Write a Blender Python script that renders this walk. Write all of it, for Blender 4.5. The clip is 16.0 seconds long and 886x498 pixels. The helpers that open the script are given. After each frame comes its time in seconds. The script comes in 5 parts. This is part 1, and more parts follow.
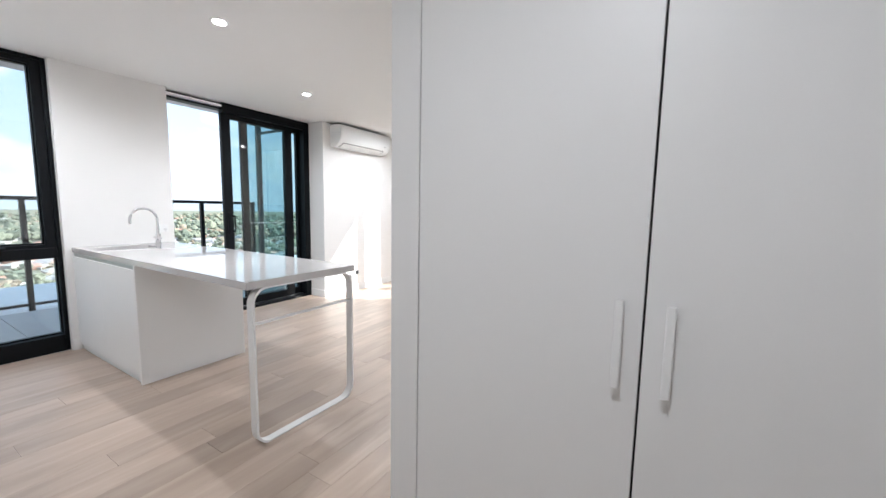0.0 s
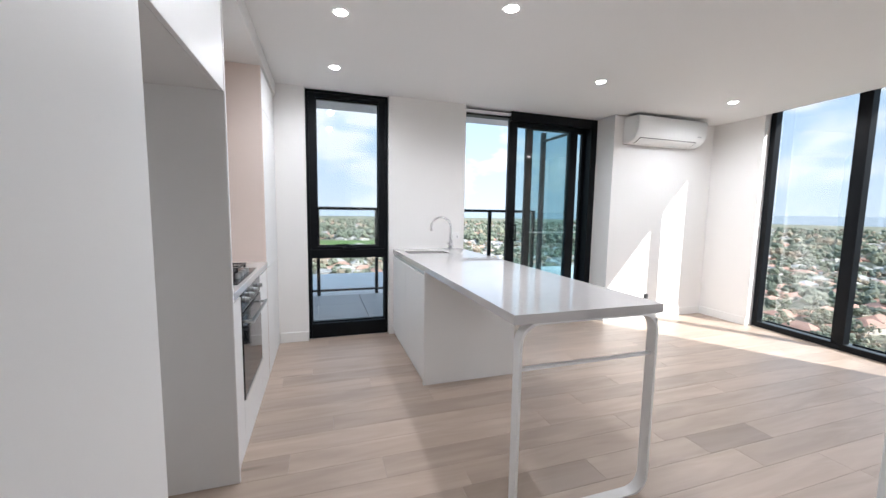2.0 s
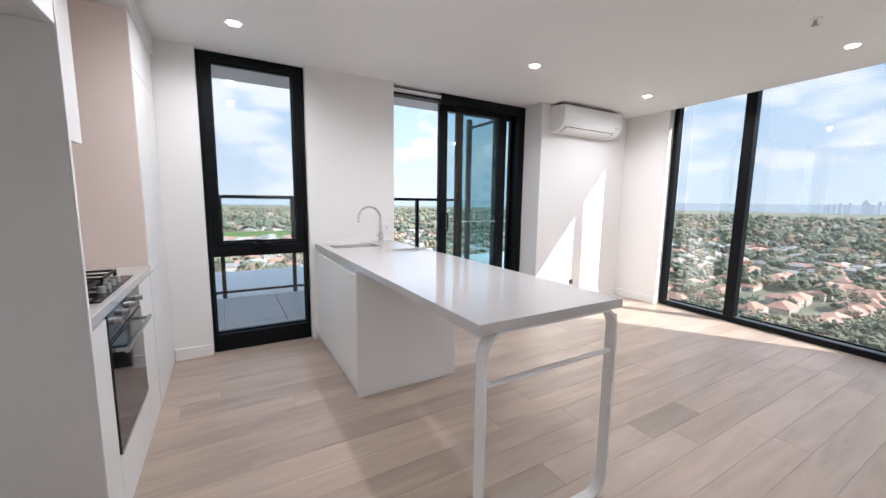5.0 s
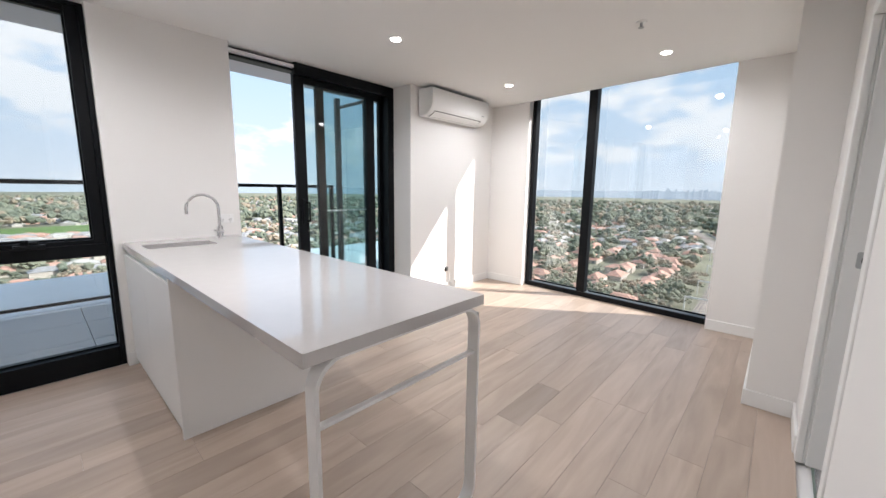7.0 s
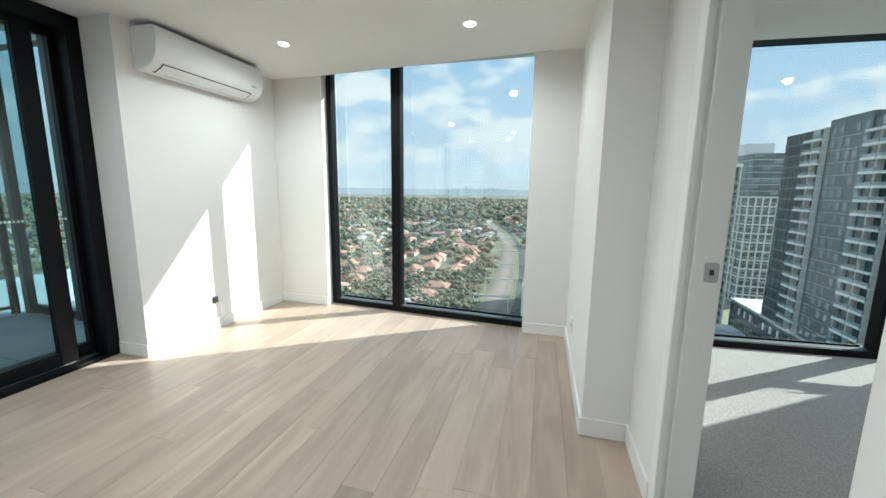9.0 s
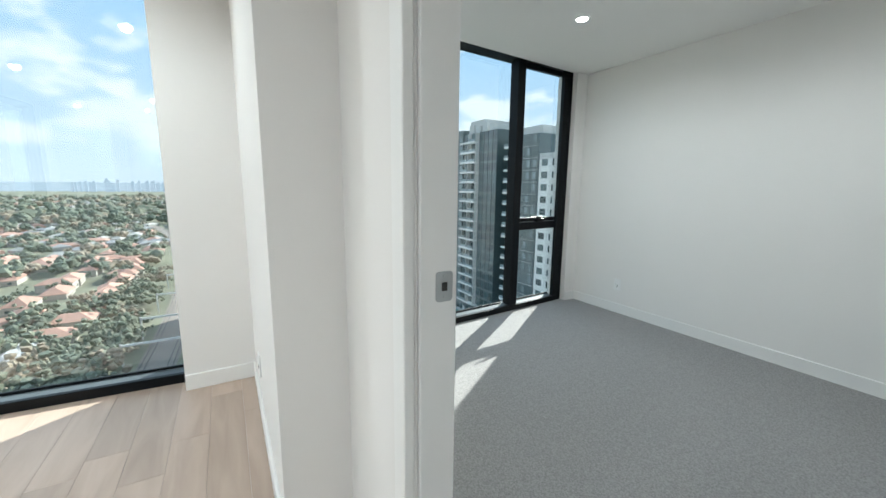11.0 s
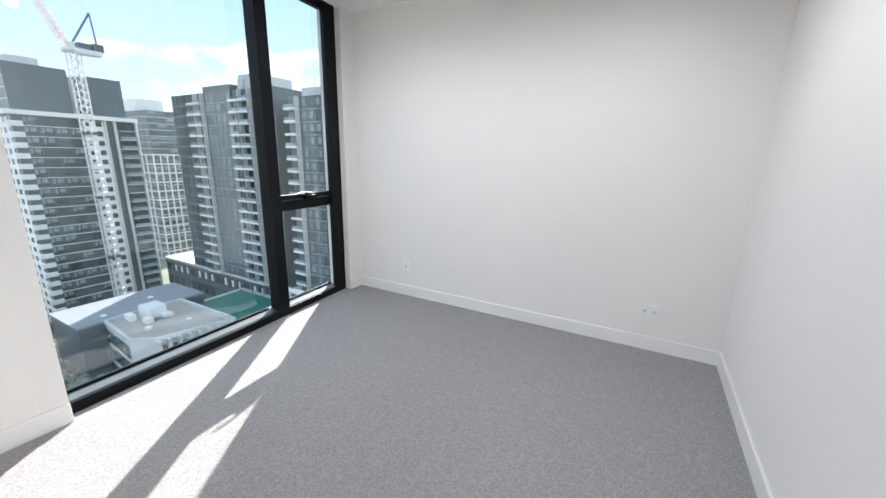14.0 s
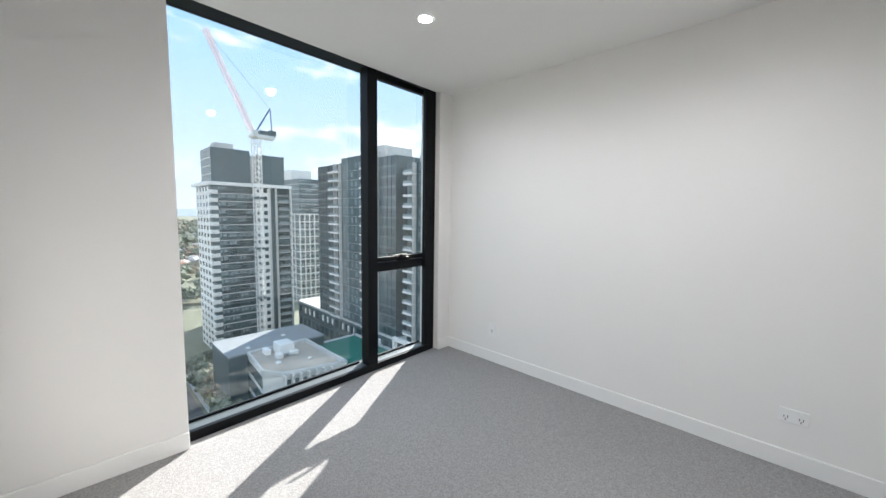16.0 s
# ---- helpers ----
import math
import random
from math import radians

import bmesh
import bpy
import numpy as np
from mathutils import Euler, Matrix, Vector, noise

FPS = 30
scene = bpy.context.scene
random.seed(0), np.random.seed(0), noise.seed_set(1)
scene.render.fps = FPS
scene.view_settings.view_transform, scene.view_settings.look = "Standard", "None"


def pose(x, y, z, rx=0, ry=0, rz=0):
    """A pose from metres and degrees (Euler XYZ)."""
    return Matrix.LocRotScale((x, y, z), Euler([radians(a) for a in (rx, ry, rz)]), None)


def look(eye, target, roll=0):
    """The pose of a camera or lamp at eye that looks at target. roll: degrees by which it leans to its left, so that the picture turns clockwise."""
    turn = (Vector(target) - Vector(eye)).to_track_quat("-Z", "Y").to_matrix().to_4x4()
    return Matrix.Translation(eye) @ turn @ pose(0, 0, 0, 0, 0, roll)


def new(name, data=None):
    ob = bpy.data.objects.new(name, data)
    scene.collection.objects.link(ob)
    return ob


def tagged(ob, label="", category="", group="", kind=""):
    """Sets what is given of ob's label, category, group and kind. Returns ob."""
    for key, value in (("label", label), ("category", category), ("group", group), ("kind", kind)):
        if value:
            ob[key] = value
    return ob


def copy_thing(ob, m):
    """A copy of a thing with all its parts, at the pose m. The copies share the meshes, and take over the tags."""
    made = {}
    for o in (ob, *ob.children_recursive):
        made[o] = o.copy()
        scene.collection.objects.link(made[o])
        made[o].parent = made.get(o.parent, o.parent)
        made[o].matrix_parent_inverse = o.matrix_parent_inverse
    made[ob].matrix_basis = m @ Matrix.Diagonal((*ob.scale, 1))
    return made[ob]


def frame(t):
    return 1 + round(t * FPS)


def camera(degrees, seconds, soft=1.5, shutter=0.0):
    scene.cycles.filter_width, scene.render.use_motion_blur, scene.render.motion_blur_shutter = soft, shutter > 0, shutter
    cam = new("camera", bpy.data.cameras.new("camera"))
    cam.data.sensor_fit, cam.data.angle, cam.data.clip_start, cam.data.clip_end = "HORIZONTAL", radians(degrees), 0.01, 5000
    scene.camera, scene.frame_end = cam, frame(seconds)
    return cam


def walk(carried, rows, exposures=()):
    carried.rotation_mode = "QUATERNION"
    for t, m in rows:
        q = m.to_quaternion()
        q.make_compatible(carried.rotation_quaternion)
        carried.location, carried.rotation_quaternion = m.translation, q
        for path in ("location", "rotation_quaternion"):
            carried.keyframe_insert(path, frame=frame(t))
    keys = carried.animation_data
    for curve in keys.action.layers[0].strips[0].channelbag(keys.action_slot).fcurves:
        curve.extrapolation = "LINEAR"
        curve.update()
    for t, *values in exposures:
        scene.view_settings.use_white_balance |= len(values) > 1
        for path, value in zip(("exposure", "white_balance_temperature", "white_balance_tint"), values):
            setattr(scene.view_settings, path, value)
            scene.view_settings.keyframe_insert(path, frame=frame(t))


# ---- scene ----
cam = camera(99.9, 16.0)
PATH = [
    (0, (0.537, 0.387, 1.283), (2.236, 1.42, 1.069), 1.0),
    (0.5, (0.692, 0.517, 1.281), (2.115, 1.907, 1.074), 1.0),
    (1, (0.81, 0.68, 1.285), (1.955, 2.307, 1.082), 0.8),
    (1.5, (0.847, 0.81, 1.282), (1.725, 2.596, 1.083), 0.9),
    (2, (0.888, 0.925, 1.292), (1.505, 2.817, 1.095), 0.9),
    (2.4, (0.905, 0.989, 1.297), (1.347, 2.929, 1.101), 0.5),
    (2.5, (0.909, 1.007, 1.298), (1.316, 2.956, 1.103), 0.9),
    (3, (0.904, 1.095, 1.293), (1.215, 3.062, 1.103), 0.9),
    (3.5, (0.899, 1.17, 1.296), (1.262, 3.127, 1.098), 1.0),
    (4, (0.902, 1.202, 1.3), (1.484, 3.103, 1.083), 0.9),
    (4.5, (0.896, 1.216, 1.298), (1.711, 3.028, 1.065), 0.8),
    (6.8, (1.083, 1.321, 1.298), (2.507, 2.69, 0.983), 0.8),
    (7, (1.185, 1.349, 1.3), (2.65, 2.674, 0.986), 0.8),
    (7.5, (1.397, 1.427, 1.31), (2.965, 2.627, 0.991), 0.6),
    (8, (1.666, 1.546, 1.305), (3.358, 2.565, 0.986), 0.7),
    (8.2, (1.761, 1.577, 1.303), (3.51, 2.494, 0.985), 0.7),
    (10.3, (2.608, 1.682, 1.274), (4.539, 1.269, 0.959), 0.7),
    (10.5, (2.693, 1.63, 1.262), (4.572, 1.024, 0.944), 0.7),
    (11, (2.855, 1.491, 1.249), (4.559, 0.497, 0.925), 0.6),
    (11.5, (2.985, 1.352, 1.232), (4.448, 0.035, 0.88), 0.6),
    (12, (3.085, 1.222, 1.225), (4.207, -0.385, 0.829), 0.9),
    (12.2, (3.122, 1.178, 1.221), (4.134, -0.497, 0.807), 1.2),
    (12.5, (3.152, 1.1, 1.224), (4.031, -0.639, 0.774), 1.0),
    (13, (3.186, 0.97, 1.224), (3.996, -0.794, 0.741), 1.0),
    (13.5, (3.231, 0.875, 1.232), (4.063, -0.877, 0.746), 1.0),
    (14, (3.281, 0.823, 1.26), (4.208, -0.884, 0.783), 1.2),
    (14.5, (3.274, 0.788, 1.281), (4.353, -0.841, 0.857), 1.1),
    (15, (3.248, 0.762, 1.291), (4.454, -0.795, 0.941), 1.0),
    (15.5, (3.185, 0.723, 1.322), (4.522, -0.737, 1.039), 0.7),
    (16, (3.169, 0.723, 1.328), (4.573, -0.689, 1.138), 0.8),
]
EXPO = [(0, 3.12, 6050, 8), (1, 2.98, 6050, 7), (2.5, 2.8, 6100, 11), (4.5, 2.75, 6150, 12), (7.5, 2.65, 6400, 11), (8.2, 2.6, 6200, 2), (10.3, 2.72, 6000, -5), (11.2, 2.93, 6050, 2), (12, 3.25, 6150, 7), (13, 3.3, 6150, 9), (14.5, 3.25, 6200, 10), (16, 3.15, 6250, 9)]
SKY, SUN, LAMPS = 0.102, 1.5, 12.8
walk(cam, [(t, look(eye, target, roll)) for t, eye, target, roll in PATH], EXPO)

# ---- world, sun, exposure ----
SUN_DIR = Vector((0.66, -1.0, 0.0)).normalized() * math.cos(radians(32.4)) + Vector((0, 0, math.sin(radians(32.4))))
world = bpy.data.worlds.new("sky")
scene.world = world
world.use_nodes = True
wn, wl = world.node_tree.nodes, world.node_tree.links
bg = wn["Background"]
sky = wn.new("ShaderNodeTexSky")
sky.sky_type, sky.sun_disc = "NISHITA", False
sky.sun_elevation = radians(32.4)
sky.sun_rotation = math.atan2(SUN_DIR.x, SUN_DIR.y)
sky.air_density, sky.dust_density, sky.ozone_density = 1.0, 0.6, 1.2
wtc = wn.new("ShaderNodeTexCoord")
wmap = wn.new("ShaderNodeMapping")
wmap.inputs["Scale"].default_value = (1.0, 1.0, 2.3)
wmap.inputs["Location"].default_value = (0.35, 0.2, 0.1)
wnoise, wbig = wn.new("ShaderNodeTexNoise"), wn.new("ShaderNodeTexNoise")
wnoise.inputs["Scale"].default_value, wnoise.inputs["Detail"].default_value, wnoise.inputs["Roughness"].default_value = 4.0, 9, 0.55
wbig.inputs["Scale"].default_value, wbig.inputs["Detail"].default_value = 1.7, 2
wsum = wn.new("ShaderNodeMath")
wsum.operation = "MULTIPLY_ADD"
wsum.inputs[1].default_value = 0.45
wramp = wn.new("ShaderNodeValToRGB")
wramp.color_ramp.elements[0].position, wramp.color_ramp.elements[1].position = 0.725, 0.80
wmix = wn.new("ShaderNodeMix")
wmix.data_type = "RGBA"
wmix.inputs["B"].default_value = (1.95, 1.97, 2.0, 1)
wl.new(wtc.outputs["Generated"], wmap.inputs["Vector"])
wl.new(wmap.outputs["Vector"], wnoise.inputs["Vector"])
wl.new(wmap.outputs["Vector"], wbig.inputs["Vector"])
wl.new(wbig.outputs["Fac"], wsum.inputs[0])
wl.new(wnoise.outputs["Fac"], wsum.inputs[2])
wl.new(wsum.outputs[0], wramp.inputs["Fac"])
wl.new(wramp.outputs["Color"], wmix.inputs["Factor"])
wcap = wn.new("ShaderNodeVectorMath")
wcap.operation = "MINIMUM"
wcap.inputs[1].default_value = (0.78, 1.22, 1.72)
wl.new(sky.outputs["Color"], wcap.inputs[0])
wl.new(wcap.outputs[0], wmix.inputs["A"])
wsep, whaze, wmix2 = wn.new("ShaderNodeSeparateXYZ"), wn.new("ShaderNodeMapRange"), wn.new("ShaderNodeMix")
wmix2.data_type = "RGBA"
whaze.inputs["From Min"].default_value, whaze.inputs["From Max"].default_value = -0.02, 0.38
whaze.inputs["To Min"].default_value, whaze.inputs["To Max"].default_value = 0.85, 0.0
wmix2.inputs["B"].default_value = (1.62, 1.72, 1.82, 1)
wl.new(wtc.outputs["Generated"], wsep.inputs[0])
wl.new(wsep.outputs["Z"], whaze.inputs["Value"])
wl.new(whaze.outputs[0], wmix2.inputs["Factor"])
wl.new(wmix.outputs["Result"], wmix2.inputs["A"])
wl.new(wmix2.outputs["Result"], bg.inputs["Color"])
bg.inputs["Strength"].default_value = SKY
sun = new("sun", bpy.data.lights.new("sun", "SUN"))
sun.data.energy, sun.data.angle, sun.data.color = SUN, radians(0.6), (1.0, 0.95, 0.88)
sun.matrix_world = look(SUN_DIR * 30, (0, 0, 0))


# ---- materials ----
def mat(name, base, rough=0.5, metal=0.0, var=0.06, scale=4.0, fine=60.0, bump=0.02, spec=0.5, rand=0.0, stretch=(1, 1, 1)):
    """A painted or solid surface: coarse and fine variation of the colour, and a fine relief."""
    m = bpy.data.materials.new(name)
    m.use_nodes = True
    n, l = m.node_tree.nodes, m.node_tree.links
    b = n["Principled BSDF"]
    b.inputs["Roughness"].default_value, b.inputs["Metallic"].default_value = rough, metal
    b.inputs["Specular IOR Level"].default_value = spec
    tc, mp = n.new("ShaderNodeTexCoord"), n.new("ShaderNodeMapping")
    mp.inputs["Scale"].default_value = stretch
    l.new(tc.outputs["Object"], mp.inputs["Vector"])
    big, small = n.new("ShaderNodeTexNoise"), n.new("ShaderNodeTexNoise")
    big.inputs["Scale"].default_value, small.inputs["Scale"].default_value = scale, fine
    big.inputs["Detail"].default_value = small.inputs["Detail"].default_value = 4
    for x in (big, small):
        l.new(mp.outputs["Vector"], x.inputs["Vector"])
    add = n.new("ShaderNodeMath")
    add.operation = "MULTIPLY_ADD"
    add.inputs[1].default_value = 0.6
    l.new(big.outputs["Fac"], add.inputs[0])
    half = n.new("ShaderNodeMath")
    half.operation = "MULTIPLY"
    half.inputs[1].default_value = 0.4
    l.new(small.outputs["Fac"], half.inputs[0])
    l.new(half.outputs[0], add.inputs[2])
    fac = add.outputs[0]
    if rand:
        info = n.new("ShaderNodeObjectInfo")
        r = n.new("ShaderNodeMath")
        r.operation, r.inputs[1].default_value = "MULTIPLY_ADD", rand
        l.new(info.outputs["Random"], r.inputs[0])
        l.new(fac, r.inputs[2])
        s = n.new("ShaderNodeMath")
        s.operation, s.inputs[1].default_value = "SUBTRACT", rand / 2
        l.new(r.outputs[0], s.inputs[0])
        fac = s.outputs[0]
    ramp = n.new("ShaderNodeValToRGB")
    ramp.color_ramp.elements[0].position, ramp.color_ramp.elements[1].position = 0.25, 0.75
    ramp.color_ramp.elements[0].color = (*[c * (1 - var) for c in base], 1)
    ramp.color_ramp.elements[1].color = (*[min(0.95, c * (1 + var)) for c in base], 1)
    l.new(fac, ramp.inputs["Fac"])
    l.new(ramp.outputs["Color"], b.inputs["Base Color"])
    if bump:
        bp = n.new("ShaderNodeBump")
        bp.inputs["Strength"].default_value, bp.inputs["Distance"].default_value = bump, 0.01
        l.new(small.outputs["Fac"], bp.inputs["Height"])
        l.new(bp.outputs["Normal"], b.inputs["Normal"])
    return m


def glass(name, tint, low=0.02, high=0.55):
    """Tinted clear glazing, thin: it lets light straight through and gleams more at a slant."""
    m = bpy.data.materials.new(name)
    m.use_nodes = True
    n, l = m.node_tree.nodes, m.node_tree.links
    n.remove(n["Principled BSDF"])
    clear, shine, lw, mix = n.new("ShaderNodeBsdfTransparent"), n.new("ShaderNodeBsdfGlossy"), n.new("ShaderNodeLayerWeight"), n.new("ShaderNodeMixShader")
    clear.inputs["Color"].default_value = (*tint, 1)
    shine.inputs["Roughness"].default_value = 0.0
    lw.inputs["Blend"].default_value = 0.5
    pw, rng_ = n.new("ShaderNodeMath"), n.new("ShaderNodeMapRange")
    pw.operation, pw.inputs[1].default_value = "POWER", 5.0
    rng_.inputs["To Min"].default_value, rng_.inputs["To Max"].default_value = low, high
    l.new(lw.outputs["Facing"], pw.inputs[0])
    l.new(pw.outputs[0], rng_.inputs["Value"])
    l.new(rng_.outputs[0], mix.inputs["Fac"])
    l.new(clear.outputs[0], mix.inputs[1])
    l.new(shine.outputs[0], mix.inputs[2])
    l.new(mix.outputs[0], n["Material Output"].inputs["Surface"])
    return m


def glow(name, color, strength):
    m = bpy.data.materials.new(name)
    m.use_nodes = True
    b = m.node_tree.nodes["Principled BSDF"]
    b.inputs["Base Color"].default_value = (*color, 1)
    b.inputs["Emission Color"].default_value = (*color, 1)
    b.inputs["Emission Strength"].default_value = strength
    return m


def oak(name, shade=1.0):
    """Limed oak: long grain, pores and a tone of its own for each board."""
    m = bpy.data.materials.new(name)
    m.use_nodes = True
    n, l = m.node_tree.nodes, m.node_tree.links
    b = n["Principled BSDF"]
    tc, info = n.new("ShaderNodeTexCoord"), n.new("ShaderNodeObjectInfo")
    shift = n.new("ShaderNodeVectorMath")
    shift.operation = "MULTIPLY_ADD"
    shift.inputs[1].default_value = (1, 1, 1)
    rnd = n.new("ShaderNodeVectorMath")
    rnd.operation = "SCALE"
    rnd.inputs[0].default_value = (7, 31, 5)
    l.new(info.outputs["Random"], rnd.inputs["Scale"])
    l.new(tc.outputs["Object"], shift.inputs[0])
    l.new(rnd.outputs[0], shift.inputs[2])
    mp = n.new("ShaderNodeMapping")
    mp.inputs["Scale"].default_value = (0.7, 5, 1)
    l.new(shift.outputs[0], mp.inputs["Vector"])
    grain, pore = n.new("ShaderNodeTexNoise"), n.new("ShaderNodeTexNoise")
    grain.inputs["Scale"].default_value, grain.inputs["Detail"].default_value, grain.inputs["Distortion"].default_value = 2.2, 6, 0.8
    pore.inputs["Scale"].default_value, pore.inputs["Detail"].default_value = 14, 3
    l.new(mp.outputs["Vector"], grain.inputs["Vector"])
    l.new(mp.outputs["Vector"], pore.inputs["Vector"])
    r1 = n.new("ShaderNodeValToRGB")
    e = r1.color_ramp.elements
    e[0].position, e[0].color = 0.25, (0.365, 0.283, 0.223, 1)
    e[1].position, e[1].color = 0.75, (0.505, 0.406, 0.332, 1)
    l.new(grain.outputs["Fac"], r1.inputs["Fac"])
    tone = n.new("ShaderNodeMapRange")
    tone.inputs["To Min"].default_value, tone.inputs["To Max"].default_value = 0.87 * shade, 1.05 * shade
    l.new(info.outputs["Random"], tone.inputs["Value"])
    mul = n.new("ShaderNodeVectorMath")
    mul.operation = "SCALE"
    knot, kr = n.new("ShaderNodeTexVoronoi"), n.new("ShaderNodeMapRange")
    knot.inputs["Scale"].default_value = 1.1
    kr.inputs["From Min"].default_value, kr.inputs["From Max"].default_value = 0.015, 0.10
    kr.inputs["To Min"].default_value, kr.inputs["To Max"].default_value = 0.62, 1.0
    kw = n.new("ShaderNodeVectorMath")
    kw.operation = "SCALE"
    l.new(mp.outputs["Vector"], knot.inputs["Vector"])
    l.new(knot.outputs["Distance"], kr.inputs["Value"])
    l.new(r1.outputs["Color"], kw.inputs[0])
    l.new(kr.outputs[0], kw.inputs["Scale"])
    l.new(kw.outputs[0], mul.inputs[0])
    l.new(tone.outputs[0], mul.inputs["Scale"])
    l.new(mul.outputs[0], b.inputs["Base Color"])
    rr = n.new("ShaderNodeMapRange")
    rr.inputs["To Min"].default_value, rr.inputs["To Max"].default_value = 0.30, 0.46
    l.new(pore.outputs["Fac"], rr.inputs["Value"])
    l.new(rr.outputs[0], b.inputs["Roughness"])
    bp = n.new("ShaderNodeBump")
    bp.inputs["Strength"].default_value, bp.inputs["Distance"].default_value = 0.06, 0.004
    l.new(pore.outputs["Fac"], bp.inputs["Height"])
    l.new(bp.outputs["Normal"], b.inputs["Normal"])
    return m


def pile(name, dark, light):
    """Loop-pile carpet: flecks of two greys and a coarse relief."""
    m = mat(name, light, 0.95, var=0.0, bump=0.0, spec=0.1)
    n, l = m.node_tree.nodes, m.node_tree.links
    b = n["Principled BSDF"]
    tc, v, big = n.new("ShaderNodeTexCoord"), n.new("ShaderNodeTexVoronoi"), n.new("ShaderNodeTexNoise")
    v.inputs["Scale"].default_value, big.inputs["Scale"].default_value = 420, 150
    big.inputs["Detail"].default_value = 6
    l.new(tc.outputs["Object"], v.inputs["Vector"])
    l.new(tc.outputs["Object"], big.inputs["Vector"])
    ramp = n.new("ShaderNodeValToRGB")
    ramp.color_ramp.elements[0].position, ramp.color_ramp.elements[1].position = 0.30, 0.70
    ramp.color_ramp.elements[0].color, ramp.color_ramp.elements[1].color = (*dark, 1), (*light, 1)
    l.new(big.outputs["Fac"], ramp.inputs["Fac"])
    l.new(ramp.outputs["Color"], b.inputs["Base Color"])
    bp = n.new("ShaderNodeBump")
    bp.inputs["Strength"].default_value, bp.inputs["Distance"].default_value = 0.6, 0.003
    l.new(v.outputs["Distance"], bp.inputs["Height"])
    l.new(bp.outputs["Normal"], b.inputs["Normal"])
    return m


PAINT = mat("wall_paint", (0.80, 0.785, 0.765), 0.75, var=0.012, scale=1.2, fine=140, bump=0.03, spec=0.25)
CEIL = mat("ceiling_paint", (0.82, 0.81, 0.795), 0.9, var=0.012, scale=1.0, fine=120, bump=0.03, spec=0.2)
GLOSSW = mat("trim_enamel", (0.82, 0.815, 0.80), 0.32, var=0.01, scale=2, fine=90, bump=0.01)
CABW = mat("cabinet_laminate", (0.79, 0.785, 0.775), 0.42, var=0.012, scale=2, fine=160, bump=0.015)
CABIN = mat("cabinet_carcass", (0.74, 0.73, 0.72), 0.55, var=0.02, scale=3, fine=120, bump=0.01)
STONE = mat("engineered_stone", (0.53, 0.51, 0.50), 0.05, var=0.025, scale=18, fine=240, bump=0.0, spec=0.8)
# The warm light around the cooktop is put into this tint.
WARM_LIT = mat("splashback", (0.86, 0.74, 0.67), 0.22, var=0.015, scale=3, fine=60, bump=0.0)
BLACK = mat("black_aluminium", (0.005, 0.006, 0.0075), 0.40, var=0.15, scale=6, fine=260, bump=0.02, spec=0.15)
# Near-black colour that paints the shade inside gaps and the latch hole.
DARKGAP = mat("shadow_gap_seal", (0.03, 0.03, 0.03), 0.8, var=0.1, bump=0.0)
STEEL = mat("satin_steel", (0.43, 0.445, 0.45), 0.28, 1.0, var=0.05, scale=8, fine=300, bump=0.01)
CHROME = mat("chrome", (0.86, 0.86, 0.87), 0.06, 1.0, var=0.02, bump=0.0)
INOX = mat("sink_steel", (0.13, 0.13, 0.135), 0.35, 0.5, var=0.06, fine=300, bump=0.02)
OVENGLASS = mat("black_oven_glass", (0.014, 0.014, 0.016), 0.06, var=0.1, bump=0.0)
IRON = mat("cast_iron", (0.02, 0.02, 0.02), 0.6, var=0.2, fine=200, bump=0.2)
PLASTIC = mat("white_plastic", (0.82, 0.82, 0.81), 0.36, var=0.01, fine=120, bump=0.0)
DARKPL = mat("dark_plastic", (0.02, 0.02, 0.022), 0.5, var=0.1, bump=0.0)
# Sunlight on the black sill top, put into a grey base colour.
SILLM = mat("weathered_sill", (0.085, 0.10, 0.11), 0.45, var=0.2, scale=5, fine=160, bump=0.02, spec=0.4)
LEGW = mat("white_powdercoat", (0.80, 0.795, 0.785), 0.35, var=0.02, fine=300, bump=0.03)
OAK = oak("limed_oak")
OAK_GREY = oak("grey_limed_oak", 0.76)
CARPET = pile("grey_carpet", (0.25, 0.245, 0.243), (0.42, 0.413, 0.408))
TILE = mat("balcony_tile", (0.36, 0.37, 0.38), 0.55, var=0.12, scale=5, fine=90, bump=0.04, rand=0.25)
CONC = mat("pale_concrete", (0.72, 0.73, 0.74), 0.8, var=0.14, scale=1.3, fine=30, bump=0.1)
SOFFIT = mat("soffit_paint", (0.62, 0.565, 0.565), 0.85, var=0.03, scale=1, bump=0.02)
GLASS = glass("window_glass", (0.90, 0.92, 0.925), 0.08)
GLASS_B = glass("slider_glass", (0.52, 0.66, 0.68), 0.07)
RAILGLASS = glass("balustrade_glass", (0.90, 0.93, 0.94))
LAMP = glow("lamp_diffuser", (1.0, 0.97, 0.92), 6.0)


# ---- building helpers ----
def B(bm, x0, x1, y0, y1, z0, z1):
    m = Matrix.Translation(((x0 + x1) / 2, (y0 + y1) / 2, (z0 + z1) / 2)) @ Matrix.Diagonal((abs(x1 - x0), abs(y1 - y0), abs(z1 - z0), 1))
    return bmesh.ops.create_cube(bm, size=1, matrix=m)["verts"]


def boxes(*list_of, bevel=0.0, segs=2):
    bm = bmesh.new()
    for b in list_of:
        B(bm, *b)
    if bevel:
        bmesh.ops.bevel(bm, geom=list(bm.edges), offset=bevel, segments=segs, affect="EDGES", profile=0.5)
    return bm


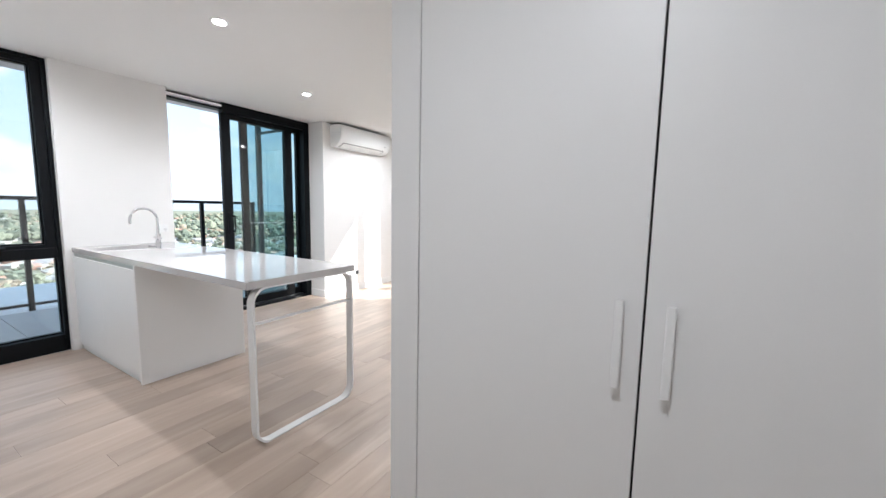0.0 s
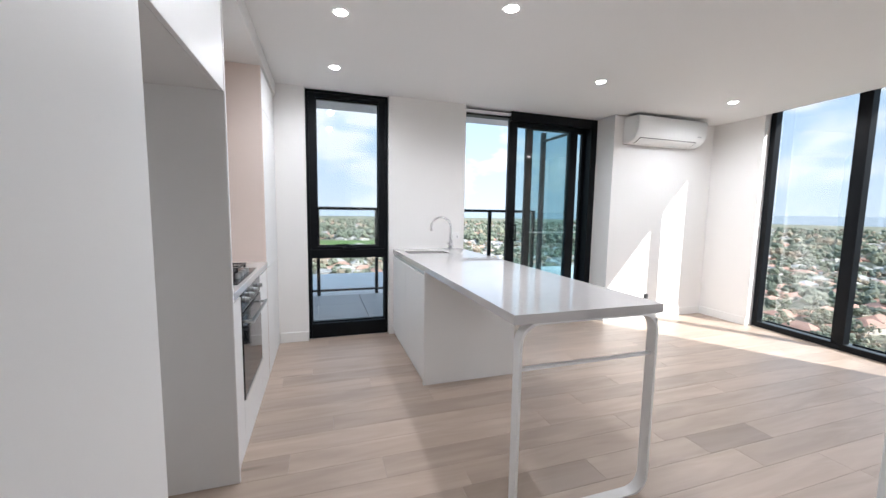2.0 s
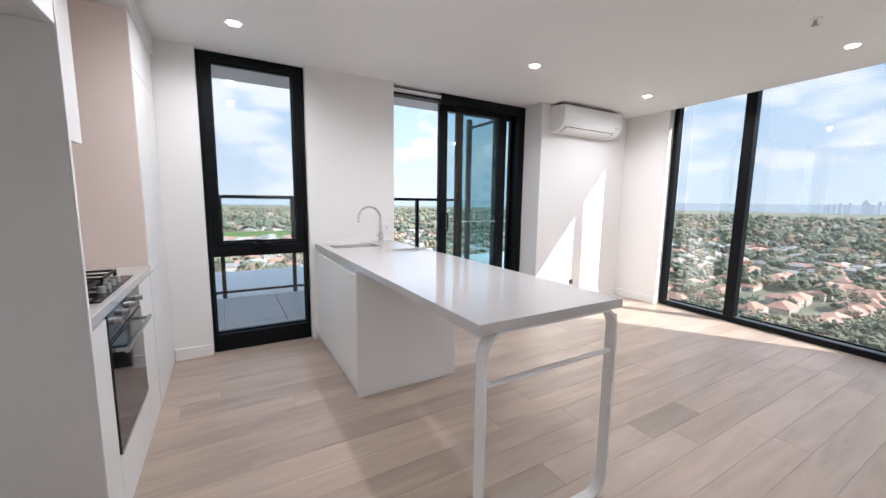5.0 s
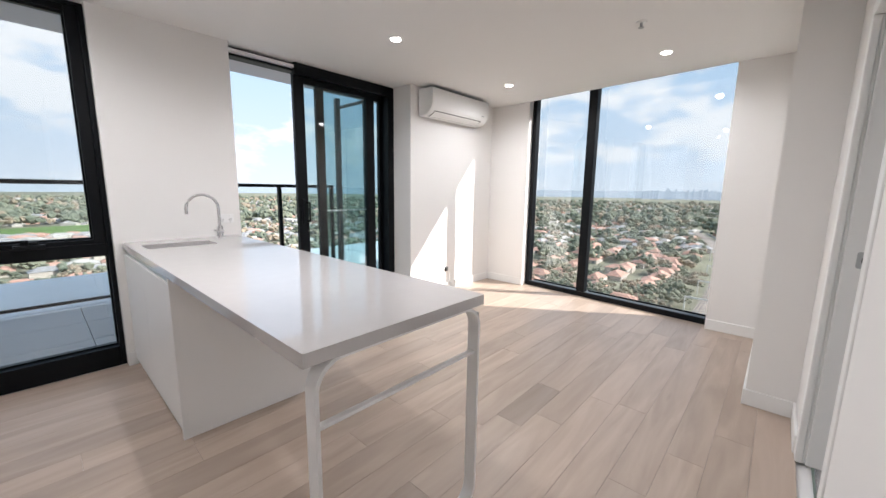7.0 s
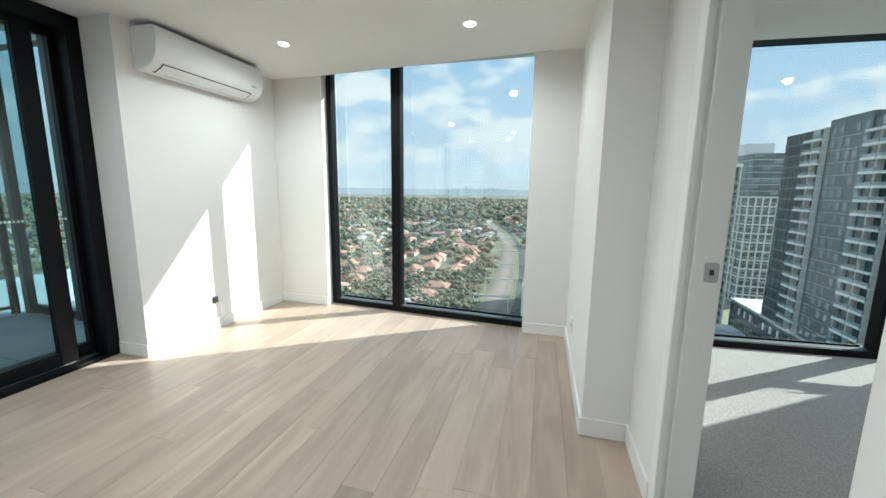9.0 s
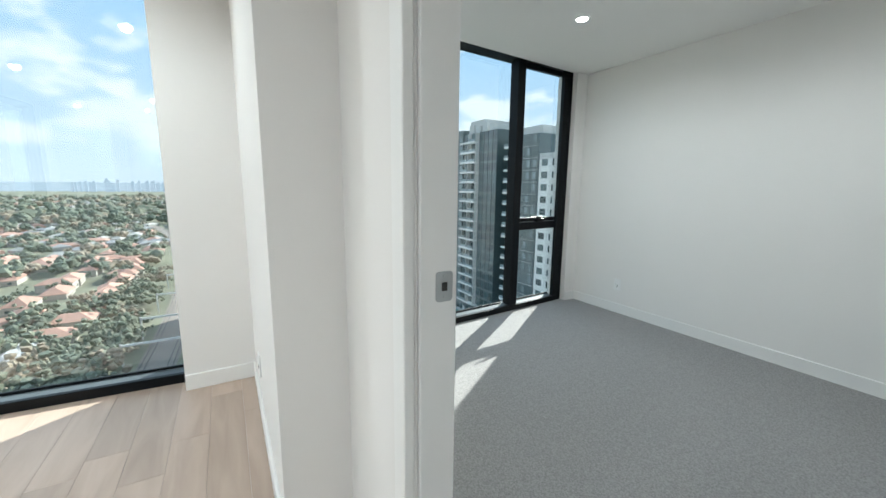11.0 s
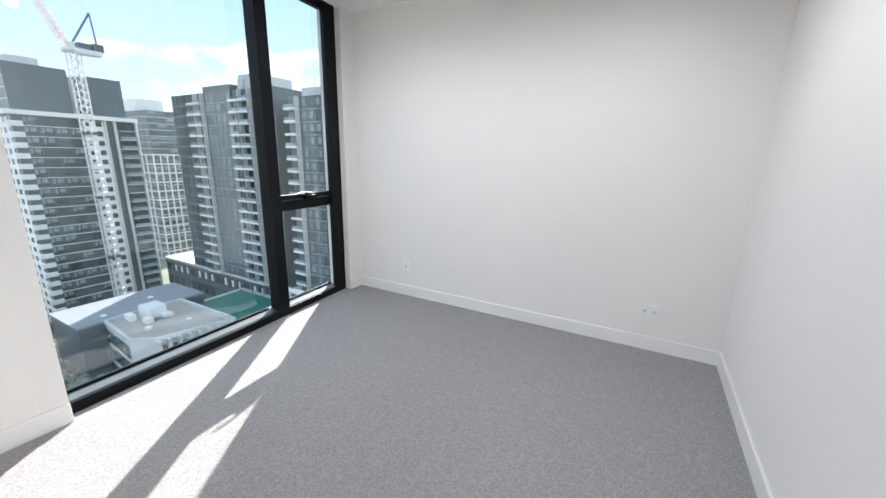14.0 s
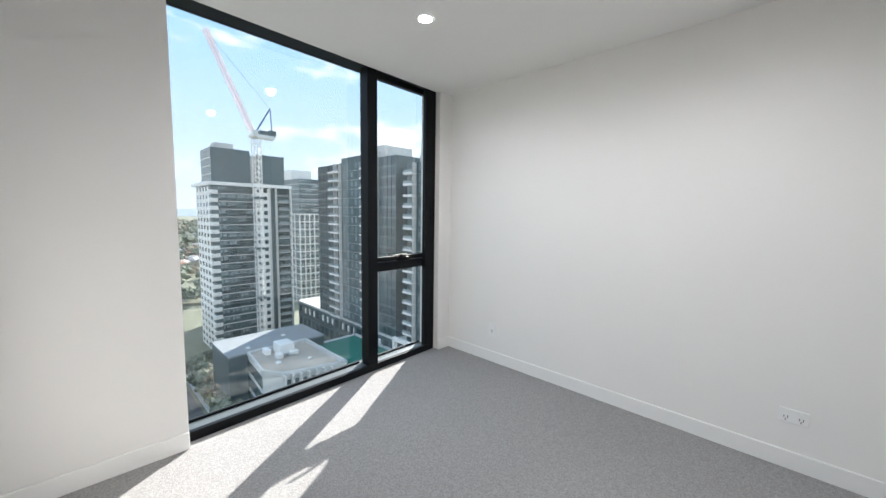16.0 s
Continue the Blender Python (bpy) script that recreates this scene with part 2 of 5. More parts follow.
def cyl(bm, p, q, r, segs=16, r2=None):
    p, q = Vector(p), Vector(q)
    m = Matrix.Translation((p + q) / 2) @ (q - p).to_track_quat("Z", "Y").to_matrix().to_4x4()
    return bmesh.ops.create_cone(bm, cap_ends=True, segments=segs, radius1=r, radius2=r if r2 is None else r2, depth=(q - p).length, matrix=m)["verts"]


def sweep(bm, pts, r, segs=12, w=None, flat=None):
    """A tube (or a flat bar: w across `flat`) along a line of points."""
    rings = []
    for i, p in enumerate(pts):
        p = Vector(p)
        d = (Vector(pts[min(i + 1, len(pts) - 1)]) - Vector(pts[max(i - 1, 0)])).normalized()
        u = Vector(flat) if flat else (Vector((0, 0, 1)) if abs(d.z) < 0.9 else Vector((1, 0, 0)))
        a = (u - d * u.dot(d)).normalized()
        c = d.cross(a)
        if w:
            rings.append([bm.verts.new(p + a * sa * w / 2 + c * sc * r) for sa, sc in ((1, 1), (-1, 1), (-1, -1), (1, -1))])
        else:
            rings.append([bm.verts.new(p + (a * math.cos(k * math.tau / segs) + c * math.sin(k * math.tau / segs)) * r) for k in range(segs)])
    for a, b in zip(rings, rings[1:]):
        k = len(a)
        for i in range(k):
            bm.faces.new((a[i], a[(i + 1) % k], b[(i + 1) % k], b[i]))
    bm.faces.new(list(reversed(rings[0])))
    bm.faces.new(rings[-1])
    bmesh.ops.recalc_face_normals(bm, faces=list(bm.faces))
    return bm


def mesh_of(name, bm, material, smooth=False):
    me = bpy.data.meshes.new(name)
    bm.to_mesh(me)
    bm.free()
    me.materials.append(material)
    if smooth:
        for p in me.polygons:
            p.use_smooth = True
        me.set_sharp_from_angle(angle=radians(40))
    return me


def thing(name, loc, label, category, group="", kind="", rz=0.0):
    ob = new(name)
    ob.matrix_world = pose(*loc, 0, 0, rz)
    return tagged(ob, label, category, group, kind)


def part(name, bm, material, parent, label="", smooth=False):
    ob = new(name, mesh_of(name, bm, material, smooth))
    ob.parent = parent
    if label:
        tagged(ob, label)
    return ob


def solid(name, bm, material, label="", category="", kind="", group="", smooth=False):
    return tagged(new(name, mesh_of(name, bm, material, smooth)), label, category, group, kind)


def clearpane(ob):
    ob.visible_shadow = False
    return ob


def prism(outline, z0, z1):
    """A flat body with any outline, given anticlockwise."""
    bm = bmesh.new()
    lo, hi = [bm.verts.new((x, y, z0)) for x, y in outline], [bm.verts.new((x, y, z1)) for x, y in outline]
    for i in range(len(lo)):
        j = (i + 1) % len(lo)
        bm.faces.new((lo[i], lo[j], hi[j], hi[i]))
    bm.faces.new(lo[::-1])
    bm.faces.new(hi)
    return bm


# ---- the large structure ----
CZ = 2.44           # ceiling
N = 4.75            # inner face of the north wall
solid("wall_north", boxes((-0.7, 0.752, N, 5.0, 0, CZ), (1.545, 2.372, N, 5.0, 0, CZ)), PAINT, "white painted plaster wall with two tall glazed openings", "wall", "structure")
solid("wall_air_conditioner", boxes((4.125, 5.93, 4.52, 5.0, 0, CZ)), PAINT, "white painted wall column below the air conditioner", "wall", "structure")
solid("wall_east_north_pier", boxes((5.69, 5.95, 3.935, 4.519, 0, CZ)), PAINT, "white painted wall pier beside the corner window", "wall", "structure")
solid("wall_east_south_pier", boxes((5.483, 5.583, 1.39, 1.78, 0, CZ), (5.583, 5.95, 1.39, 1.62, 0, CZ)), PAINT, "white painted wall pier beside the corner window", "wall", "structure")
solid("wall_partition", boxes((4.07, 5.95, 1.033, 1.39, 0, CZ)), PAINT, "thick white partition between living room and bedroom", "wall", "structure")
solid("wall_bedroom_door", boxes((3.645, 4.07, 1.033, 1.158, 0, CZ), (1.57, 2.703, 1.033, 1.158, 0, CZ), (2.703, 3.645, 1.033, 1.158, 2.09, CZ)), PAINT, "white painted wall around the bedroom doorway", "wall", "structure")
solid("wall_bedroom_east", boxes((5.55, 5.592, 0.316, 1.033, 0, CZ), (5.592, 5.95, 0.462, 1.033, 0, CZ), (5.694, 5.95, -1.914, -1.756, 0, CZ)), PAINT, "white painted wall beside the bedroom window", "wall", "structure")
solid("wall_bedroom_south", boxes((2.6, 5.95, -2.06, -1.914, 0, CZ)), PAINT, "plain white painted bedroom wall with sockets", "wall", "structure")
solid("wall_bedroom_west", boxes((2.6, 2.741, -1.914, 1.033, 0, CZ)), PAINT, "plain white painted bedroom side wall", "wall", "structure")
solid("wall_kitchen_west", boxes((-0.7, -0.12, 1.22, N, 0, CZ)), PAINT, "white wall behind the kitchen units", "wall", "structure")
solid("wall_hall_west", boxes((-0.70, -0.55, -1.6, 1.22, 0, CZ)), PAINT, "plain white hallway wall", "wall", "structure")
solid("wall_hall_south", boxes((-0.70, 2.6, -1.75, -1.6, 0, CZ)), PAINT, "plain white hallway end wall", "wall", "structure")
solid("wall_hall_east", boxes((2.1, 2.6, -1.6, 1.033, 0, CZ)), PAINT, "plain wall behind the hall cupboard", "wall", "structure")
ceil = prism([(-0.7, -2.06), (5.95, -2.06), (5.95, -1.756), (5.735, -1.756), (5.588, 0.46), (5.95, 0.46), (5.95, 1.62), (5.475, 1.62), (5.68, 3.93), (5.95, 3.93), (5.95, 5.0), (-0.7, 5.0)], CZ, CZ + 0.15)
B(ceil, -0.7, 6.05, -2.06, 5.0, CZ + 0.15, CZ + 0.35)
solid("ceiling", ceil, CEIL, "smooth white plasterboard ceiling with downlights", "ceiling", "structure")
solid("bulkhead", boxes((-0.12, 0.50, 1.22, N - 0.002, 2.325, CZ - 0.002)), PAINT, "white plasterboard bulkhead over the kitchen", "bulkhead", "structure")


def skirting(name, runs, h=0.10):
    solid(name, boxes(*[(*r, 0.0, h) for r in runs], bevel=0.003, segs=1), GLOSSW, "white painted skirting board with square top edge", "baseboard", "structure")


skirting("baseboard_living", [(0.49, 0.751, N - 0.014, N), (1.546, 1.60, N - 0.014, N), (4.111, 4.125, 4.506, 4.80), (4.125, 5.676, 4.506, 4.52), (5.676, 5.69, 3.935, 4.506),
                              (5.469, 5.483, 1.39, 1.78), (4.07, 5.469, 1.39, 1.404), (4.056, 4.07, 1.172, 1.404), (3.66, 4.07, 1.158, 1.172)])
skirting("baseboard_bedroom", [(2.741, 5.694, -1.914, -1.90), (2.741, 2.755, -1.90, 0.95), (5.536, 5.55, 0.316, 1.033), (5.68, 5.694, -1.90, -1.757), (3.66, 5.536, 1.019, 1.033)])
solid("floor_slab", boxes((-0.7, 5.93, 1.10, 5.0, -0.30, -0.016), (-0.7, 2.741, -1.75, 1.10, -0.30, -0.016)), CABIN, "concrete floor slab under the boards", "floor", "structure")
solid("bedroom_carpet", boxes((2.741, 5.592, -1.914, 1.033, -0.02, 0.004), (5.592, 5.752, -1.914, 0.45, -0.02, 0.004), (2.765, 3.583, 1.033, 1.09, -0.02, 0.004)), CARPET, "grey loop-pile carpet covering the bedroom floor", "carpet", "structure")


# ---- windows ----
def pane(name, box, material, parent):
    return clearpane(part(name, boxes(box), material, parent))


def sheet(name, box, material, parent):
    """One thin sheet of glass in the middle of the box."""
    x0, x1, y0, y1, z0, z1 = box
    bm = bmesh.new()
    if x1 - x0 < y1 - y0:
        x = (x0 + x1) / 2
        q = ((x, y0, z0), (x, y1, z0), (x, y1, z1), (x, y0, z1))
    else:
        y = (y0 + y1) / 2
        q = ((x0, y, z0), (x1, y, z0), (x1, y, z1), (x0, y, z1))
    bm.faces.new([bm.verts.new(v) for v in q])
    return clearpane(part(name, bm, material, parent))


def window_tall():
    w = thing("window_1", (0.753, 4.806, 0), "tall black aluminium window with a top-hung sash over a fixed pane", "window", kind="structure")
    W, D = 0.791, 0.13
    for nm, b in (("window_frame", (0, 0.028, 0, D, 0, CZ - 0.002)), ("window_frame", (W - 0.028, W, 0, D, 0, CZ - 0.002)), ("window_frame", (0.028, W - 0.028, 0, D, 2.415, CZ - 0.002)),
                  ("transom", (0.028, W - 0.028, 0.002, D - 0.01, 0.82, 0.90)), ("window_sill", (0.028, W - 0.028, -0.004, D, 0, 0.145))):
        part(nm, boxes(b, bevel=0.004), BLACK, w)
    part("sash", boxes((0.028, 0.092, 0.014, 0.08, 0.90, 2.412), (W - 0.092, W - 0.028, 0.014, 0.08, 0.90, 2.412), (0.092, W - 0.092, 0.014, 0.08, 2.375, 2.412), (0.092, W - 0.092, 0.014, 0.08, 0.90, 0.93), bevel=0.003), BLACK, w)
    for z0, z1, e in ((0.93, 2.375, 0.092), (0.145, 0.82, 0.028)):
        part("glazing_bead", boxes((e, e + 0.010, 0.05, 0.09, z0, z1), (W - e - 0.010, W - e, 0.05, 0.09, z0, z1), (e + 0.010, W - e - 0.010, 0.05, 0.09, z0, z0 + 0.012), (e + 0.010, W - e - 0.010, 0.05, 0.09, z1 - 0.012, z1)), BLACK, w)
        pane("pane", (e + 0.004, W - e - 0.004, 0.066, 0.072, z0 + 0.006, z1 - 0.006), GLASS, w)
    h = part("winder", boxes((0.33, 0.47, -0.045, 0.0, 0.895, 0.925), (0.36, 0.44, -0.03, 0.0, 0.91, 0.945), bevel=0.006), BLACK, w, "black chain winder on the transom")
    part("winder_handle", boxes((0.26, 0.40, -0.040, -0.028, 0.945, 0.957), (0.385, 0.40, -0.045, -0.023, 0.92, 0.957), bevel=0.004), BLACK, h)


def window_slider():
    w = thing("window_2", (2.385, 4.806, 0), "black aluminium sliding balcony door slid half open", "sliding door", kind="structure")
    W, D = 1.739, 0.17
    for nm, b in (("door_frame", (-0.012, 0.02, 0.06, D, 0, CZ - 0.002)), ("door_frame", (W - 0.085, W, 0, D, 0, CZ - 0.002)), ("door_head", (0.02, W - 0.085, 0.055, D, 2.37, CZ - 0.002)),
                  ("door_head", (0.56, W - 0.085, 0, 0.055, 2.335, CZ - 0.002)), ("track", (0.02, W - 0.085, 0.0, D, -0.01, 0.025))):
        part(nm, boxes(b, bevel=0.003), BLACK, w)
    for y in (0.085, 0.135):
        part("track_rail", boxes((0.02, W - 0.085, y, y + 0.012, 0.025, 0.036)), STEEL, w, "worn metal running rail")
    part("head_trim", boxes((0.0, 0.56, 0.01, 0.055, 2.39, 2.415)), PLASTIC, w, "pale strip along the door head")
    # the sliding leaf, pushed over the fixed one
    for x0, x1, y0, y1, sw, se, side in ((0.575, 1.511, 0.07, 0.115, 0.105, 0.105, 0), (0.832, 1.652, 0.12, 0.165, 0.085, 0.035, 1)):
        leaf = part("leaf_frame", boxes((x0, x0 + sw, y0, y1, 0.037, 2.365), (x1 - se, x1, y0, y1, 0.037, 2.365), (x0 + sw, x1 - se, y0, y1, 2.285, 2.365), (x0 + sw, x1 - se, y0, y1, 0.037, 0.13), bevel=0.003), BLACK, w)
        sheet("pane", (x0 + sw - 0.005, x1 - se + 0.005, (y0 + y1) / 2 - 0.003, (y0 + y1) / 2 + 0.003, 0.12, 2.30), GLASS_B, leaf)
        if not side:
            part("pull_handle", boxes((0.655, 0.67, 0.01, 0.07, 1.145, 1.165), (0.655, 0.67, 0.01, 0.07, 0.965, 0.985), (0.655, 0.67, 0.005, 0.022, 0.965, 1.165), (0.612, 0.65, 0.056, 0.071, 0.94, 1.19), bevel=0.004), BLACK, leaf)
        else:
            dots = bmesh.new()
            for i in range(32):
                B(dots, 0.93 + i * 0.021, 0.942 + i * 0.021, y0 + 0.0165, y0 + 0.0185, 1.055, 1.07)
            part("safety_dots", dots, PLASTIC, leaf, "row of small white safety dots")


def window_east(name, x, y0, y1, my0, my1, turn, sash, label, head, top):
    """Floor-to-ceiling curtain wall glazing with one deep mullion, set a little askew."""
    w = thing(name, (x, y0, 0), label, "window", kind="structure", rz=turn)
    W, D = y1 - y0, 0.085
    a, b = my0 - y0, my1 - y0
    fr = 0.06
    for nm, bx in (("window_frame", (0.0, D, 0, fr, 0, top)), ("window_frame", (0.0, D, W - fr, W, 0, top)), ("mullion", (0.0, D, a, b, 0.06, head)),
                   ("window_head", (0.0, 0.18, fr, W - fr, head, top)), ("window_sill", (-0.004, 0.03, fr, W - fr, 0, 0.06)), ("glazing_bead", (0.128, 0.145, fr, a, 0.05, 0.066)), ("glazing_bead", (0.128, 0.145, b, W - fr, 0.05, 0.066)), ("mullion_nose", (D, 0.145, (a + b) / 2 - 0.012, (a + b) / 2 + 0.012, 0.05, head))):
        part(nm, boxes(bx, bevel=0.003), BLACK, w)
    part("outer_sill", boxes((0.03, 0.18, fr, W - fr, 0, 0.05), bevel=0.003), SILLM, w, "grey outer sill, sunlight on its top put into the colour")
    if sash:
        part("window_frame", boxes((0.0, 0.04, fr, 0.13, 0.06, head), bevel=0.003), BLACK, w)
        part("transom", boxes((0.042, 0.09, 0.07, a, 0.827, 0.905), bevel=0.004), BLACK, w)
        part("sash", boxes((0.042, 0.084, a - 0.025, a, 0.91, head - 0.004), (0.042, 0.084, 0.09, a - 0.025, head - 0.05, head - 0.004), (0.042, 0.084, 0.09, a - 0.025, 0.91, 0.95), bevel=0.003), BLACK, w)
        h = part("winder", boxes((0.005, 0.07, 0.33, 0.43, 0.905, 0.94), (0.015, 0.07, 0.35, 0.41, 0.93, 0.962), bevel=0.006), BLACK, w, "black chain winder on the transom")
        part("winder_handle", boxes((0.01, 0.023, 0.40, 0.53, 0.955, 0.967), bevel=0.004), BLACK, h)
        pane("pane", (0.068, 0.074, 0.08, a - 0.02, 0.94, head - 0.04), GLASS, w)
        pane("pane", (0.068, 0.074, 0.08, a + 0.01, 0.06, 0.85), GLASS, w)
    else:
        pane("pane", (0.134, 0.140, 0.0, (a + b) / 2 - 0.012, 0.06, head + 0.008), GLASS, w)
    pane("pane", (0.134, 0.140, (a + b) / 2 + 0.012, W, 0.06, head + 0.008), GLASS, w)


window_tall()
window_slider()
window_east("window_3", 5.588, 1.64, 3.945, 3.075, 3.177, -4.9, False, "floor-to-ceiling corner window in black frame with one mullion", 2.55, 2.588)
window_east("window_4", 5.75, -1.754, 0.450, -1.062, -0.965, 3.9, True, "floor-to-ceiling bedroom window in black frame with top-hung sash", 2.45, 2.50)


# ---- bedroom door ----
def bedroom_door():
    f = thing("door_frame", (3.583, 1.033, 0), "white painted rebated metal door frame of the bedroom", "door frame", kind="structure")
    part("jamb", boxes((0.0, 0.07, -0.006, 0.092, 0, 2.03), (0.010, 0.07, 0.092, 0.104, 0, 2.03), (0.004, 0.07, 0.104, 0.131, 0, 2.03), bevel=0.004), GLOSSW, f)
    part("jamb", boxes((-0.89, -0.82, -0.006, 0.092, 0, 2.03), (-0.89, -0.83, 0.092, 0.104, 0, 2.03), (-0.89, -0.824, 0.104, 0.131, 0, 2.03), bevel=0.004), GLOSSW, f)
    part("head", boxes((-0.89, 0.07, -0.006, 0.131, 2.03, 2.09), bevel=0.004), GLOSSW, f)
    bm = bmesh.new()
    rim = [(0.030 + sy * 0.014 + 0.008 * math.cos(a), 1.022 + sz * 0.028 + 0.008 * math.sin(a)) for sy, sz, a0 in ((1, 1, 0), (-1, 1, 90), (-1, -1, 180), (1, -1, 270)) for a in (radians(a0), radians(a0 + 30), radians(a0 + 60), radians(a0 + 90))]
    rings = [[bm.verts.new((px, py, pz)) for py, pz in rim] for px in (-0.003, 0.003)]
    for i in range(len(rim)):
        j = (i + 1) % len(rim)
        bm.faces.new((rings[0][i], rings[0][j], rings[1][j], rings[1][i]))
    bm.faces.new(rings[0])
    bm.faces.new(rings[1])
    bmesh.ops.recalc_face_normals(bm, faces=list(bm.faces))
    s = part("strike_plate", bm, STEEL, f, "satin steel strike plate")
    # a dark block paints the shade of the hole
    part("latch_hole", boxes((-0.0045, 0.004, 0.023, 0.037, 1.012, 1.032)), DARKGAP, s)
    for z in (0.996, 1.048):
        bm = bmesh.new()
        cyl(bm, (-0.005, 0.030, z), (0.0, 0.030, z), 0.004, 10)
        part("screw", bm, STEEL, s)
    d = thing("door_1", (2.766, 1.030, 0), "white painted flush door standing open into the bedroom", "door", kind="structure", rz=-80)
    part("leaf", boxes((0.0, 0.815, -0.036, 0.0, 0.012, 2.02), bevel=0.002, segs=1), GLOSSW, d)
    for sy in (1, -1):
        y = 0.0 if sy > 0 else -0.036
        bm = bmesh.new()
        cyl(bm, (0.79, y, 1.006), (0.79, y + sy * 0.004, 1.006), 0.0275, 32)
        cyl(bm, (0.79, y + sy * 0.004, 1.006), (0.79, y + sy * 0.017, 1.006), 0.0265, 32)
        cyl(bm, (0.79, y + sy * 0.017, 1.006), (0.79, y + sy * 0.020, 1.006), 0.017, 32)
        rose = part("rose", bm, STEEL, d, "round satin steel rose", True)
        bm = bmesh.new()
        cyl(bm, (0.79, y + sy * 0.018, 1.006), (0.79, y + sy * 0.058, 1.006), 0.0105, 22)
        part("spindle", bm, STEEL, rose, "", True)
        bm = bmesh.new()
        plan = [(0.805, 0.054), (0.805, 0.062), (0.800, 0.0665), (0.700, 0.0665), (0.693, 0.062), (0.688, 0.022), (0.697, 0.020), (0.703, 0.0575), (0.795, 0.054)]
        rows = []
        for dz in (-0.0125, 0.0125):
            rows.append([bm.verts.new((px, y + sy * py, 1.006 + dz * (0.72 if py < 0.02 else 1.0))) for px, py in plan])
        for i in range(len(plan)):
            j = (i + 1) % len(plan)
            bm.faces.new((rows[0][i], rows[0][j], rows[1][j], rows[1][i]))
        for r in rows:
            bm.faces.new(r)
        bmesh.ops.recalc_face_normals(bm, faces=list(bm.faces))
        bmesh.ops.bevel(bm, geom=list(bm.edges), offset=0.0015, segments=2, affect="EDGES")
        part("lever", bm, STEEL, rose, "flat satin steel lever with a returned end")
    for z in (0.25, 1.0, 1.8):
        bm = bmesh.new()
        cyl(bm, (-0.004, 0.004, z - 0.045), (-0.004, 0.004, z + 0.045), 0.006, 10)
        part("hinge", bm, STEEL, d)


bedroom_door()


# ---- island ----
def island():
    t = thing("island_benchtop", (1.59, 2.172, 0.86), "glossy white stone benchtop with square edges and sink cutout", "benchtop")
    W, L = 0.748, N - 2.172
    sx0, sx1, sy0, sy1 = 0.068, 0.47, 2.13, 2.36
    part("slab", boxes((0, W, 0, sy0, 0, 0.04), (0, sx0, sy0, sy1, 0, 0.04), (sx1, W, sy0, sy1, 0, 0.04), (0, W, sy1, L, 0, 0.04)), STONE, t)
    s = thing("sink", (1.59 + sx0, 2.172 + sy0, 0.70), "undermounted stainless steel kitchen sink", "sink")
    w, l = sx1 - sx0, sy1 - sy0
    part("basin", boxes((0.0, w, 0.0, l, 0, 0.005), (0, 0.004, 0, l, 0.005, 0.159), (w - 0.004, w, 0, l, 0.005, 0.159), (0.004, w - 0.004, 0, 0.004, 0.005, 0.159), (0.004, w - 0.004, l - 0.004, l, 0.005, 0.159)), INOX, s)
    bm = bmesh.new()
    cyl(bm, (w / 2, l / 2, 0.005), (w / 2, l / 2, 0.009), 0.04, 24)
    part("waste", bm, CHROME, s)
    # cabinets under the northern half
    c = thing("island_cabinet", (1.59, 3.50, 0), "white laminate island cabinet with flush handleless doors", "cabinet")
    d = N - 3.50
    part("end_panel", boxes((0.0, 0.748, 0.0, 0.02, 0, 0.858), bevel=0.0015, segs=1), CABW, c)
    part("body", boxes((0.03, 0.748, 0.02, d, 0.0, 0.70), (0.03, 0.05, 0.02, d, 0.70, 0.858), (0.735, 0.748, 0.02, d, 0.70, 0.858)), CABW, c)
    part("kickboard", boxes((0.018, 0.03, 0.02, d, 0.0, 0.05)), CABW, c)
    for y0, y1 in ((0.024, 0.64), (0.644, d - 0.004)):
        part("cabinet_door", boxes((0.0, 0.018, y0, y1, 0.055, 0.825), bevel=0.0015, segs=1), CABW, c)
    part("finger_rail", boxes((0.012, 0.03, 0.02, d, 0.825, 0.858)), STEEL, c, "recessed aluminium finger rail")
    # the looped leg
    W2, H, R, lx, ly = 0.69, -0.002, 0.085, 0.035, 0.028
    pts = []
    for cx, cz, a0 in ((R, H - R, 90), (R, R - 0.86, 180), (W2 - R, R - 0.86, 270), (W2 - R, H - R, 0)):
        pts += [(lx + cx + R * math.cos(radians(a0 + k * 9)), ly, cz + R * math.sin(radians(a0 + k * 9))) for k in range(11)]
    bm = bmesh.new()
    sweep(bm, pts + [pts[0]], 0.006, w=0.05, flat=(0, 1, 0))
    g = part("leg", bm, LEGW, t, "white flat-steel loop leg with rounded corners", True)
    part("crossbar", boxes((lx + 0.006, lx + W2 - 0.006, ly - 0.012, ly + 0.012, -0.199, -0.187), bevel=0.002, segs=1), LEGW, g)
    part("fixing", boxes((lx + W2 - 0.012, lx + W2 + 0.012, ly - 0.015, ly + 0.010, -0.06, -0.03), bevel=0.004), STEEL, g, "small steel fixing at the corner")
    # mixer tap
    f = thing("kitchen_tap", (2.155, 4.57, 0.90), "chrome gooseneck kitchen mixer beside the sink", "tap")
    bm = bmesh.new()
    cyl(bm, (0, 0, 0), (0, 0, 0.10), 0.022, 24)
    cyl(bm, (0, 0, 0), (0, 0, 0.006), 0.027, 24)
    part("body", bm, CHROME, f, "", True)
    neck = [(0, 0, 0.10), (0, 0, 0.234)] + [(-0.105 + 0.105 * math.cos(radians(a)), 0, 0.234 + 0.105 * math.sin(radians(a))) for a in range(0, 181, 12)] + [(-0.21, 0, 0.20)]
    bm = bmesh.new()
    sweep(bm, neck, 0.0115, 14)
